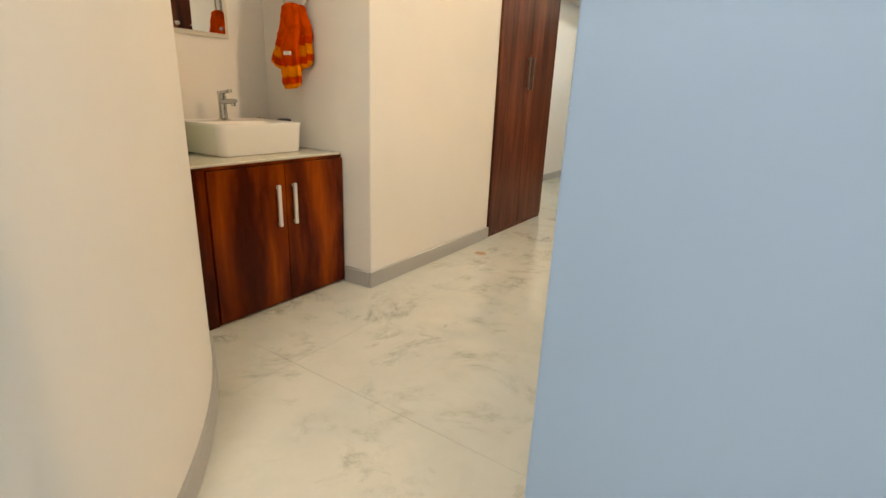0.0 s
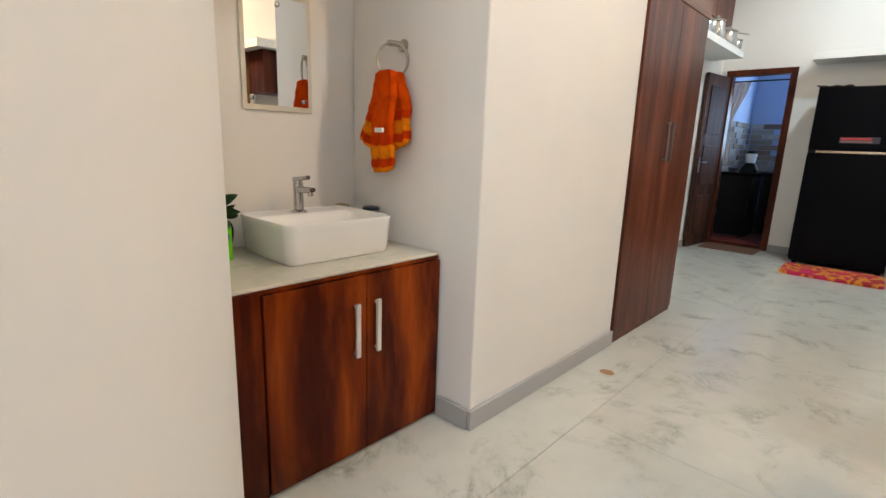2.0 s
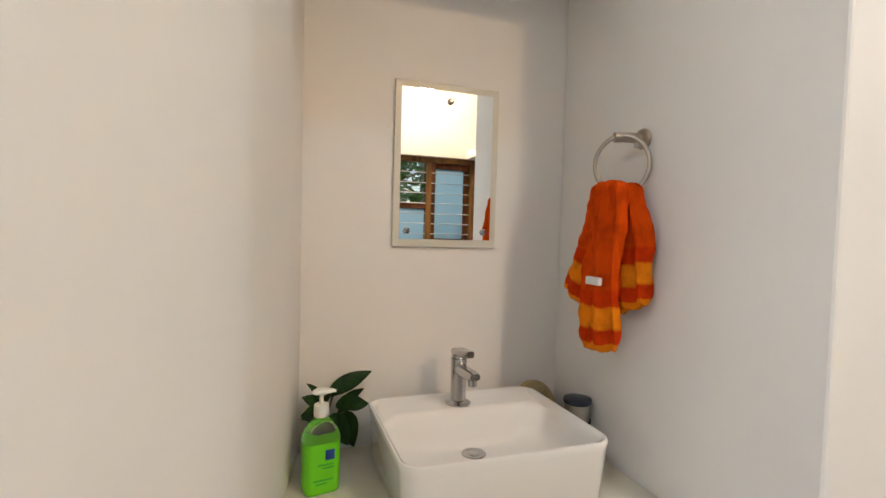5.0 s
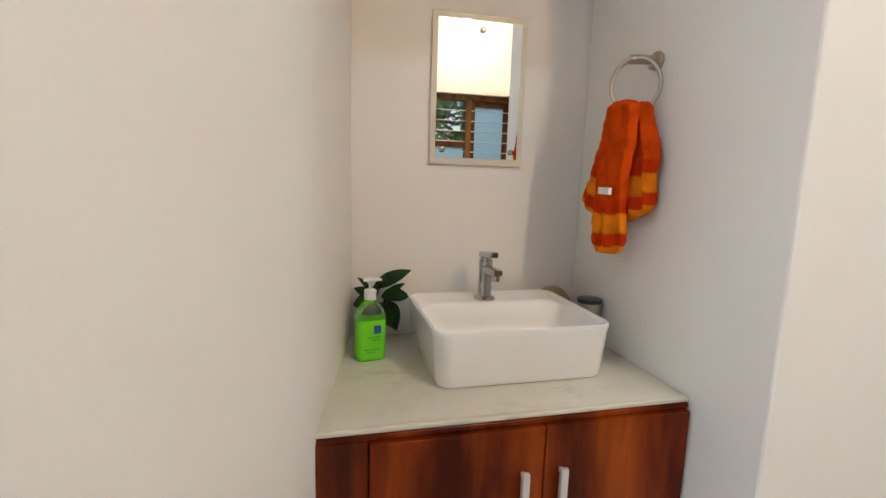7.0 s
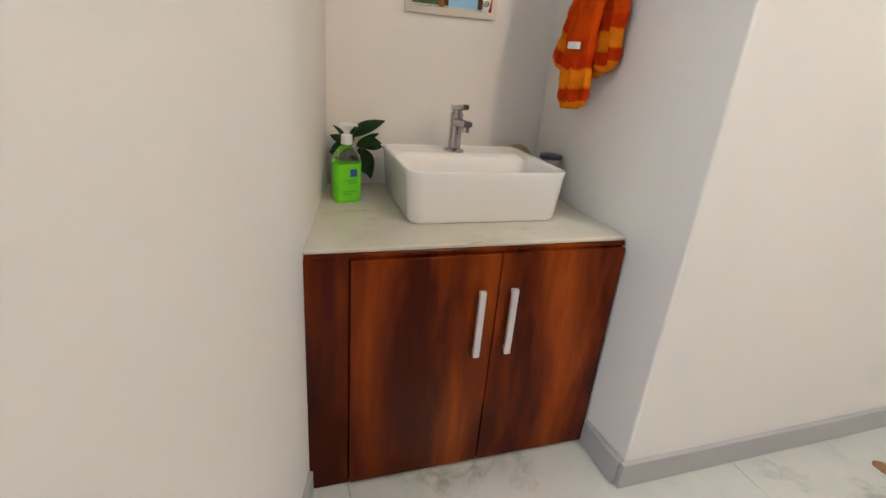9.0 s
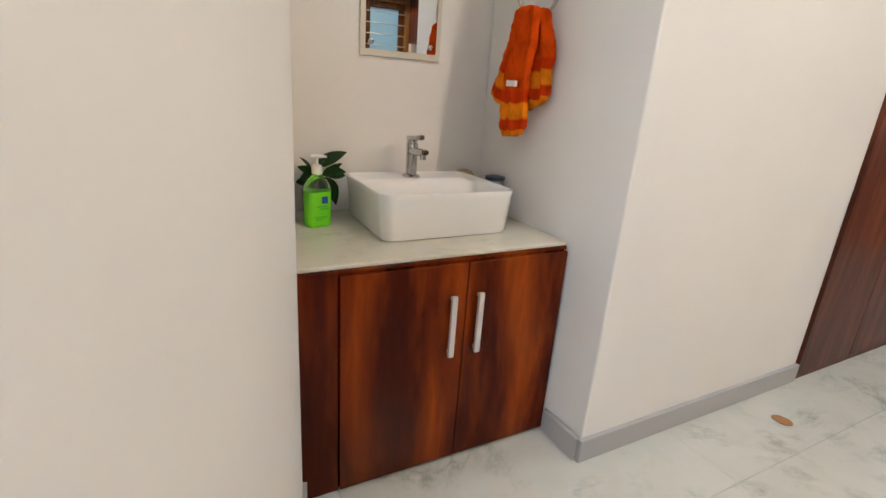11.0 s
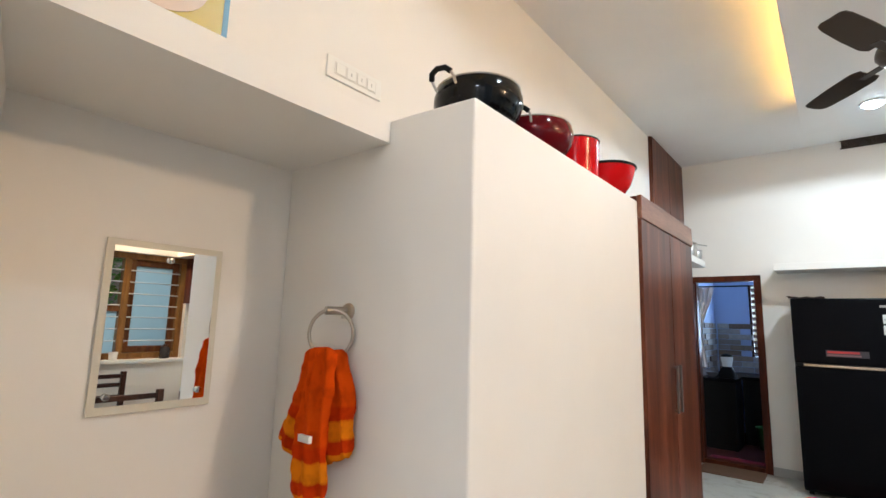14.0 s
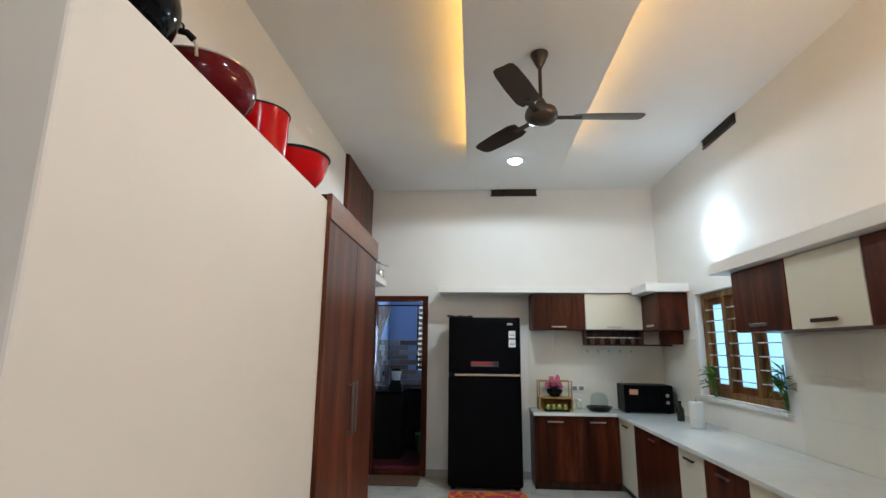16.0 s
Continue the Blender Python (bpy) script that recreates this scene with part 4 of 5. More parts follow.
_f, _cv = fridge()
bmesh.ops.translate(_cv, vec=(-1.10, 6.80, 0.0), verts=_cv.verts[:])
solo("folded_cloth", _cv, mat("dark_brown_cloth", (0.05, 0.032, 0.026), 0.9), label="dark crumpled cloth lying on the refrigerator", category="cloth", smooth=True)


def rug():
    m = mat("rug_pink_orange", (0.6, 0.1, 0.1), 0.95)
    n, l, b = tools(m)
    v = add_noise(m, (3.2, 2.0, 1), 2, 2.6, 0.5, 0.6)
    r = ramp(m, v.outputs[0], [(0.38, (0.62, 0.02, 0.10)), (0.46, (0.55, 0.015, 0.05)), (0.49, (0.72, 0.22, 0.02)), (0.56, (0.75, 0.30, 0.03)), (0.62, (0.45, 0.02, 0.03))])
    l.new(r.outputs[0], b.inputs["Base Color"])
    f = add_noise(m, size=160, detail=2)
    bump(m, f.outputs[0], 1.0, 0.012)
    rnd = random.Random(2)
    bm = loft([[(x * s, y * s, z) for x, y in rrect(0.80, 0.50, 0.06, 8)] for s, z in ((1.0, 0.0), (1.012, 0.012), (1.0, 0.028), (0.96, 0.036), (0.7, 0.038))])
    return solo("shaggy_rug", bm, m, pose(-1.08, 6.44, 0.0005, 0, 0, 2), label="shaggy pink and orange rug before the refrigerator", category="rug", smooth=True)


rug()

# ---- kitchen units ----


def drawer_unit(name, x0, x1, y0, y1, face, mats, split=None, label="", grp="base units"):
    """Base unit with one or two fronts; face is '-y' or '-x'."""
    t = thing(name, label=label, category="cabinet", group=grp)
    part("body", box(x0 + (0.02 if face == '-x' else 0), x1, y0 + (0.02 if face == '-y' else 0), y1, 0.08, 0.768), KITW, t)
    part("plinth", box(x0 + (0.05 if face == '-x' else 0.001), x1, y0 + (0.05 if face == '-y' else 0.001), y1 - 0.001, 0.0, 0.079), DARKW, t)
    ends = [(y0, y1)] if face == '-x' else [(x0, x1)]
    if split:
        a, b = ends[0]
        ends = [(a, a + (b - a) * split), (a + (b - a) * split, b)]
    for a, b in ends:
        if face == '-x':
            d = part("front", box(x0, x0 + 0.0195, a + 0.002, b - 0.002, 0.084, 0.764, 0.002, 1), mats, t)
            handle_bar(d, x0, (a + b) / 2, 0.705, min(0.16, (b - a) * 0.55), 'H', (-1, 0), 0.016, DARKW if mats is CREAM else STEEL)
        else:
            d = part("front", box(a + 0.002, b - 0.002, y0, y0 + 0.0195, 0.084, 0.764, 0.002, 1), mats, t)
            handle_bar(d, (a + b) / 2, y0, 0.705, 0.17, 'H', (0, -1), 0.016, STEEL)


drawer_unit("base_cabinet", -0.555, 0.36, 6.92, FY - 0.002, '-y', KITW, 0.5, "walnut base cabinet with two doors below the counter")
for y0, y1, mt in ((6.42, 6.915, CREAM), (5.36, 6.415, KITW), (4.93, 5.355, CREAM), (4.37, 4.925, KITW), (3.78, 4.365, CREAM), (3.10, 3.775, KITW)):
    drawer_unit("base_cabinet", 0.36, RX - 0.002, y0, y1, '-x', mt, None, "cream fronted base cabinet under the long counter" if mt is CREAM else "walnut fronted base cabinet under the long counter")
GRAN = marble("kitchen_counter_stone", (0.80, 0.82, 0.80), (0.66, 0.67, 0.63), 0.10, 3.0, 0.15)
ctp = [(-0.553, 6.907), (0.347, 6.907), (0.347, 3.10), (RX - 0.001, 3.10), (RX - 0.001, FY - 0.001), (-0.553, FY - 0.001)]
t = thing("kitchen_counter", label="white stone kitchen counter running round the corner", category="counter")
part("slab", prism(ctp, 0.7685, 0.80), GRAN, t)
part("front_edge", box(-0.565, 0.335, 6.895, 6.9068, 0.7675, 0.8003, 0.003, 2), GRAN, t)
part("front_edge", box(0.335, 0.3468, 3.09, 6.9068, 0.7675, 0.8003, 0.003, 2), GRAN, t)
part("end_edge", box(-0.565, -0.5532, 6.907, FY - 0.001, 0.7675, 0.8003, 0.003, 2), GRAN, t)
TILE = mat("backsplash_tile", (0.80, 0.765, 0.67), 0.14)


def tiles_on(name, axis, c, u0, u1, z0, z1, w, h, label, skip=()):
    """Wall tiles as separate pieces on a thin bed."""
    base = thing(name, label=label, category="wall tiles", kind="structure")
    me = bpy.data.meshes.new("tile")
    b = box(0.0003, w - 0.0003, 0, 0.008, 0.0003, h - 0.0003, 0.0004, 1)
    b.to_mesh(me)
    b.free()
    me.materials.append(TILE)
    nu, nz = int(round((u1 - u0) / w)), int(round((z1 - z0) / h))
    for i in range(nu):
        for j in range(nz):
            ua, za = u0 + i * w, z0 + j * h
            if any(s[0] < ua + w - 0.01 and s[1] > ua + 0.01 and s[2] < za + h - 0.01 and s[3] > za + 0.01 for s in skip):
                continue
            o = new("tile", me)
            o.parent = base
            if axis == 'Y':
                o.matrix_basis = pose(ua, c, za) @ Matrix.Diagonal((1, -1, 1, 1))
            else:
                o.matrix_basis = pose(c, ua, za, 0, 0, 90)
    return base


# wall units
def wall_unit(x0, x1, y0, y1, z0, z1, face, mt, label, hy=None):
    t = thing("wall_cabinet", label=label, category="cabinet", group="wall cabinets")
    part("body", box(x0 + (0.02 if face == '-x' else 0), x1, y0 + (0.02 if face == '-y' else 0), y1, z0, z1), KITW, t)
    if face == '-x':
        d = part("door", box(x0, x0 + 0.0195, y0 + 0.002, y1 - 0.002, z0 + 0.002, z1 - 0.002, 0.002, 1), mt, t)
        handle_bar(d, x0, (y0 + y1) / 2 if hy is None else hy, z0 + 0.045, 0.20 if y1 - y0 > 0.5 else 0.1, 'H', (-1, 0), 0.022, DARKW if mt is CREAM else STEEL)
    else:
        d = part("door", box(x0 + 0.002, x1 - 0.002, y0, y0 + 0.0195, z0 + 0.002, z1 - 0.002, 0.002, 1), mt, t)
        handle_bar(d, (x0 + x1) / 2 if hy is None else hy, y0, z0 + 0.03, 0.17, 'H', (0, -1), 0.014, STEEL)


wall_unit(-0.54, 0.07, 7.02, FY - 0.002, 1.71, 2.128, '-y', KITW, "walnut wall cabinet under the concrete slab")
wall_unit(0.074, 0.72, 7.02, FY - 0.002, 1.71, 2.128, '-y', CREAM, "cream glossy wall cabinet under the concrete slab")
wall_unit(0.724, RX - 0.002, 6.57, FY - 0.002, 1.70, 2.094, '-x', KITW, "walnut corner wall cabinet under the concrete slab", 6.75)
for y0, y1, mt in ((4.365, 5.0, KITW), (3.757, 4.362, CREAM), (3.05, 3.754, KITW)):
    wall_unit(0.71, RX - 0.002, y0, y1, 1.618, 2.062, '-x', mt, "cream glossy wall cabinet below the long slab" if mt is CREAM else "walnut wall cabinet below the long slab")
solo("slab_north", box(-1.63, RX - 0.001, 6.97, FY - 0.001, 2.130, 2.20, 0.004), WALL, label="cream plastered concrete shelf slab over the wall cabinets", category="shelf", kind="structure")
solo("slab_corner", box(0.60, RX - 0.001, 6.50, 6.969, 2.096, 2.185, 0.004), WALL, label="cream plastered corner slab over the wall cabinets", category="shelf", kind="structure")
solo("slab_east", box(0.63, RX - 0.001, 2.95, 5.18, 2.066, 2.155, 0.004), WALL, label="cream plastered long slab over the wall cabinets", category="shelf", kind="structure")


def plate_rack():
    t = thing("plate_rack", 0.07, 7.04, 1.53, label="dark open cup rack below the wall cabinets", category="rack")
    part("back", box(0, 0.65, 0.16, 0.175, 0, 0.178), DARKW, t)
    part("shelf", box(0, 0.978, 0, 0.16, 0, 0.018, 0.002, 1), DARKW, t)
    for x in (0, 0.64):
        part("side", box(x, x + 0.014, 0, 0.16, 0.0185, 0.178), DARKW, t)
    part("rail", tube([(0.014, 0.01, 0.09), (0.64, 0.01, 0.09)], 0.004, 8), STEEL, t)
    part("end_block", box(0.83, 0.978, -0.30, -0.001, 0.018, 0.168), KITW, t)


plate_rack()
for k in range(5):
    t = thing("cup", 0.16 + k * 0.118, 7.12, 1.5485, label="small brown glass cup standing in the rack", category="cup", group="cups in the rack")
    part("cup", lathe([(0, 0), (0.026, 0), (0.036, 0.05), (0.040, 0.085), (0.037, 0.085), (0.03, 0.04), (0, 0.006)], 18), mat("brown_glass", (0.12, 0.07, 0.05), 0.12), t, smooth=True)
    part("handle", tube(circle(0.018, 12, (0.045, 0, 0.045), 'Y', -90, 90), 0.004, 6), mat("brown_glass_handle", (0.12, 0.07, 0.05), 0.12), t)
for k in range(5):
    t = thing("cup_hook", 0.15 + k * 0.13, FY, 1.47, label="little brass hook on the tiled wall", category="hook", group="hooks under the rack")
    part("plate", box(-0.012, 0.012, -0.014, -0.0085, -0.012, 0.012, 0.002, 1), STEEL, t)
    part("hook", tube([(0, -0.014, 0), (0, -0.035, -0.004), (0, -0.042, -0.02), (0, -0.034, -0.032)], 0.003, 6), mat("brass", (0.5, 0.36, 0.16), 0.3, 1.0), t)

# appliances and things on the counter


def microwave():
    t = thing("microwave_oven", 0.45, 6.985, 0.8005, -4, label="black microwave oven on the counter corner", category="microwave")
    part("body", box(0, 0.52, 0.02, 0.36, 0.012, 0.30, 0.006), BLACKM, t)
    part("door", box(0.0, 0.40, 0.0, 0.0195, 0.014, 0.298, 0.004), BLACKG, t)
    part("control_panel", box(0.403, 0.52, 0.0, 0.0195, 0.014, 0.298, 0.004), BLACKG, t)
    part("sticker", box(0.06, 0.15, -0.0025, -0.0003, 0.20, 0.255), mat("orange_sticker", (0.62, 0.30, 0.16), 0.5), t, "small orange and white sticker")
    part("window", box(0.05, 0.35, -0.0015, -0.0003, 0.06, 0.185), mat("window_mesh", (0.003, 0.003, 0.004), 0.3, 0, Specular_IOR_Level=0.05), t)
    for k in range(2):
        b = lathe([(0, 0), (0.020, 0), (0.018, 0.012), (0, 0.013)], 18)
        bmesh.ops.rotate(b, cent=(0, 0, 0), matrix=Matrix.Rotation(radians(90), 3, 'X'), verts=b.verts[:])
        bmesh.ops.translate(b, vec=(0.46, -0.0005, 0.12 + k * 0.075), verts=b.verts[:])
        part("knob", b, STEEL, t, smooth=True)
    for x in (0.04, 0.48):
        for y in (0.06, 0.32):
            part("foot", box(x - 0.012, x + 0.012, y - 0.012, y + 0.012, 0, 0.0118), BLACKM, t)


microwave()


def crate():
    t = thing("counter_rack", -0.475, 7.06, 0.8005, label="small wooden two-tier rack on the counter", category="rack")
    pine = wood("pale_wood", (0.30, 0.17, 0.06), (0.44, 0.27, 0.10), (0.55, 0.36, 0.16), 2.5, 0.5, 'X')
    part("base", box(0, 0.38, 0, 0.24, 0.0, 0.016, 0.002, 1), pine, t)
    part("back", box(0, 0.38, 0.225, 0.24, 0.0165, 0.14), pine, t)
    part("shelf", box(0, 0.38, 0.02, 0.224, 0.13, 0.145, 0.002, 1), pine, t)
    for x in (0, 0.365):
        part("side", box(x, x + 0.015, 0, 0.224, 0.0165, 0.129), pine, t)
        for y in (0.02, 0.21):
            part("post", box(x, x + 0.012, y, y + 0.012, 0.1455, 0.315), pine, t)
    for y in (0.02, 0.21):
        part("rail", box(0, 0.377, y, y + 0.012, 0.3155, 0.327), pine, t)
    tr = thing("spice_tray", -0.44, 7.02, 0.8005, label="black tray holding small green-topped spice jars", category="tray")
    part("tray", loft([[(0.155 + x, 0.02 + y, z) for x, y in rrect(0.30 * s, 0.07 * s, 0.02, 4)] for s, z in ((0.9, 0), (1, 0.022), (0.96, 0.022), (0.88, 0.005))]), BLACKM, tr)
    for k in range(4):
        j = thing("spice_jar", -0.385 + k * 0.065, 7.04, 0.8058, label="little glass jar with a yellow-green top", category="jar", group="spice jars")
        part("jar", lathe([(0, 0), (0.02, 0), (0.023, 0.03), (0.02, 0.045), (0, 0.045)], 14), mat("olive_glass", (0.35, 0.42, 0.05), 0.2), j, smooth=True)
        part("lid", lathe([(0.017, 0.0455), (0.018, 0.06), (0.006, 0.068), (0, 0.075)], 14), mat("lime_lid", (0.55, 0.6, 0.25), 0.3), j, smooth=True)
    fl = thing("flower_bowl", -0.285, 7.17, 0.946, label="black bowl of pink artificial flowers on the rack", category="flowers")
    part("bowl", lathe([(0, 0), (0.05, 0), (0.09, 0.05), (0.092, 0.085), (0.086, 0.085), (0.05, 0.02), (0, 0.02)], 24), BLACKE, fl, smooth=True)
    rnd = random.Random(6)
    pink = paint("pink_petal", (0.70, 0.12, 0.28), 0.7)
    for k in range(13):
        a, rr = rnd.uniform(0, 6.28), rnd.uniform(0, 0.10)
        bm = bmesh.new()
        bmesh.ops.create_icosphere(bm, subdivisions=2, radius=0.030)
        for v in bm.verts:
            v.co *= 1 + 0.28 * noise.noise(v.co * 70 + Vector((k, 0, 0)))
            v.co += Vector((rr * math.cos(a), 0.7 * rr * math.sin(a), 0.12 + 0.055 * rnd.random() - 0.2 * rr + 0.06 * (k % 5 == 0)))
        part("flower", bm, pink, fl, smooth=True)
    for k in range(10):
        place_leaf(fl, (0.03 * math.cos(k), 0.03 * math.sin(k), 0.08), k * 36, 35, 0.10, 0.03, LEAFD)


crate()
t = thing("cake_stand", 0.205, 7.12, 0.8005, label="black cake stand under a clear glass dome", category="cake stand")
part("base", lathe([(0, 0), (0.11, 0), (0.135, 0.03), (0.15, 0.05), (0.145, 0.052), (0.12, 0.035), (0, 0.03)], 32), BLACKE, t, smooth=True)
part("dome", lathe([(0.10, 0.040), (0.10, 0.13), (0.085, 0.18), (0.04, 0.205), (0, 0.21), (0, 0.207), (0.038, 0.201), (0.082, 0.177), (0.097, 0.13), (0.097, 0.040)], 32), THIN, t, "clear glass dome", True)
t = thing("glass_jar", -0.01, 7.20, 0.8005, label="short clear glass jar with a pale lid", category="jar")
part("jar", lathe([(0, 0), (0.04, 0), (0.042, 0.08), (0.035, 0.10), (0.033, 0.10), (0.038, 0.078), (0.036, 0.006), (0, 0.006)], 22), THIN, t, smooth=True)
part("lid", lathe([(0.036, 0.101), (0.037, 0.12), (0, 0.121)], 22), WHITEP, t, smooth=True)
t = thing("socket_plate", 0.02, FY - 0.0085, 1.03, label="white double socket plate on the tiled wall", category="socket")
part("plate", box(-0.09, 0.09, -0.010, 0, -0.04, 0.04, 0.003), WHITEP, t)
for x in (-0.04, 0.04):
    part("insert", box(x - 0.026, x + 0.026, -0.012, -0.0102, -0.022, 0.022, 0.001, 1), mat("socket_grey", (0.25, 0.24, 0.23), 0.5), t)
t = thing("paper_towel_roll", 0.80, 6.0, 0.8005, label="white paper towel roll standing on the counter", category="paper roll")
part("roll", lathe([(0.018, 0.004), (0.058, 0.004), (0.062, 0.01), (0.062, 0.225), (0.058, 0.23), (0.018, 0.23)], 30), paint("paper_white", (0.80, 0.80, 0.77), 0.9, 0.4), t, smooth=True)
part("rod", lathe([(0, 0), (0.07, 0), (0.07, 0.0035), (0.006, 0.0038), (0.006, 0.26), (0, 0.262)], 20), STEEL, t)
t = thing("dark_bottle", 0.835, 6.45, 0.8005, label="dark green glass bottle with a cap on the counter", category="bottle")
part("bottle", lathe([(0, 0), (0.034, 0), (0.036, 0.01), (0.036, 0.10), (0.03, 0.125), (0.014, 0.145), (0.013, 0.165), (0, 0.165)], 22), mat("dark_green_glass", (0.005, 0.014, 0.008), 0.15), t, smooth=True)
part("cap", lathe([(0, 0.166), (0.015, 0.166), (0.015, 0.19), (0, 0.191)], 16), BLACKM, t, smooth=True)

# ---- ceiling: fan, lamps, vents ----


def fan():
    t = thing("ceiling_fan", -0.805, 4.02, 3.30, label="brown three-blade ceiling fan under the ceiling panel", category="fan")
    part("canopy", lathe([(0, 0), (0.055, 0), (0.056, -0.012), (0.03, -0.07), (0.018, -0.095), (0, -0.095)], 28), BRONZE, t, smooth=True)
    part("rod", tube([(0, 0, -0.09), (0, 0, -0.36)], 0.0115, 14), BRONZE, t, smooth=True)
    part("lower_cup", lathe([(0.012, -0.305), (0.02, -0.31), (0.042, -0.355), (0.045, -0.372), (0, -0.372)], 24), BRONZE, t, smooth=True)
    part("motor", lathe([(0, -0.36), (0.05, -0.362), (0.092, -0.385), (0.099, -0.41), (0.099, -0.43), (0.082, -0.455), (0.05, -0.468), (0, -0.47)], 36), BRONZE, t, smooth=True)
    for a in (2, 126, 244):
        rows = []
        for s, w, tw in ((0.19, 0.10, 14), (0.24, 0.135, 13), (0.40, 0.138, 11), (0.56, 0.125, 9), (0.60, 0.11, 8), (0.615, 0.075, 8)):
            lp = []
            for u, v in ((-.5, -.002), (0, -.0045), (.5, -.002), (.5, .002), (0, -.0005), (-.5, .002)):
                lp.append((s, u * w * math.cos(radians(tw)), u * w * math.sin(radians(tw)) + v - 0.425))
            rows.append(lp)
        bm = loft(rows)
        bmesh.ops.rotate(bm, cent=(0, 0, 0), matrix=Matrix.Rotation(radians(a), 3, 'Z'), verts=bm.verts[:])
        bl = part("blade", bm, BRONZE, t, smooth=True)
        arm = box(0.09, 0.245, -0.022, 0.022, -0.434, -0.428, 0.002, 1)
        bmesh.ops.rotate(arm, cent=(0, 0, 0), matrix=Matrix.Rotation(radians(a), 3, 'Z'), verts=arm.verts[:])
        part("bracket", arm, BRONZE, bl)


fan()


def downlight(x, y, z, m):
    t = thing("downlight", x, y, z, label="round white recessed downlight, switched on", category="downlight", group="downlights")
    part("bezel", lathe([(0.076, 0.0), (0.086, -0.002), (0.086, -0.009), (0.074, -0.011), (0.070, -0.003), (0.076, -0.0005)], 32), WHITEP, t, smooth=True)
    part("diffuser", lathe([(0, -0.044), (0.025, -0.041), (0.048, -0.031), (0.063, -0.016), (0.069, -0.001), (0, -0.001)], 28), m, t, "glowing lamp face")


downlight(-0.81, 5.78, 3.2998, LEDW)
downlight(-0.81, 2.12, 3.2998, LEDW)


def wall_bulb(y, z, m, label):
    t = thing("wall_bulb", RX, y, z, label=label, category="light bulb", group="wall bulbs")
    b = lathe([(0, 0), (0.035, 0), (0.035, 0.018), (0.022, 0.03), (0.02, 0.05), (0, 0.05)], 24)
    bmesh.ops.rotate(b, cent=(0, 0, 0), matrix=Matrix.Rotation(radians(-90), 3, 'Y'), verts=b.verts[:])
    part("holder", b, WHITEP, t, smooth=True)
    b = lathe([(0, 0.05), (0.014, 0.05), (0.02, 0.07), (0.031, 0.095), (0.033, 0.112), (0.026, 0.132), (0.012, 0.143), (0, 0.145)], 24)
    bmesh.ops.rotate(b, cent=(0, 0, 0), matrix=Matrix.Rotation(radians(-90), 3, 'Y'), verts=b.verts[:])
    g = part("globe", b, m, t, "glowing bulb", True)


wall_bulb(5.78, 2.58, LEDW, "bright cool white bulb in a wall holder")
wall_bulb(2.45, 2.70, LEDWARM, "warm yellow bulb in a wall holder")


def vent(x, y, z, axis):
    t = thing("wall_vent", x, y, z, 0 if axis == 'Y' else -90, label="dark slatted ventilator below the ceiling", category="vent", group="ventilators")
    part("backing", box(-0.29, 0.29, -0.012, 0.0, 0, 0.085), BRONZE, t)
    part("frame", box(-0.30, 0.30, -0.02, -0.0125, -0.006, 0.008), BRONZE, t)
    part("frame", box(-0.30, 0.30, -0.02, -0.0125, 0.078, 0.091), BRONZE, t)
    for k in range(5):
        b = box(-0.29, 0.29, -0.024, -0.0125, 0.014 + k * 0.0125, 0.017 + k * 0.0125)
        part("slat", b, BRONZE, t)


vent(-0.697, FY, 3.432, 'Y')
vent(RX, 5.59, 3.425, 'X')

# ---- windows ----


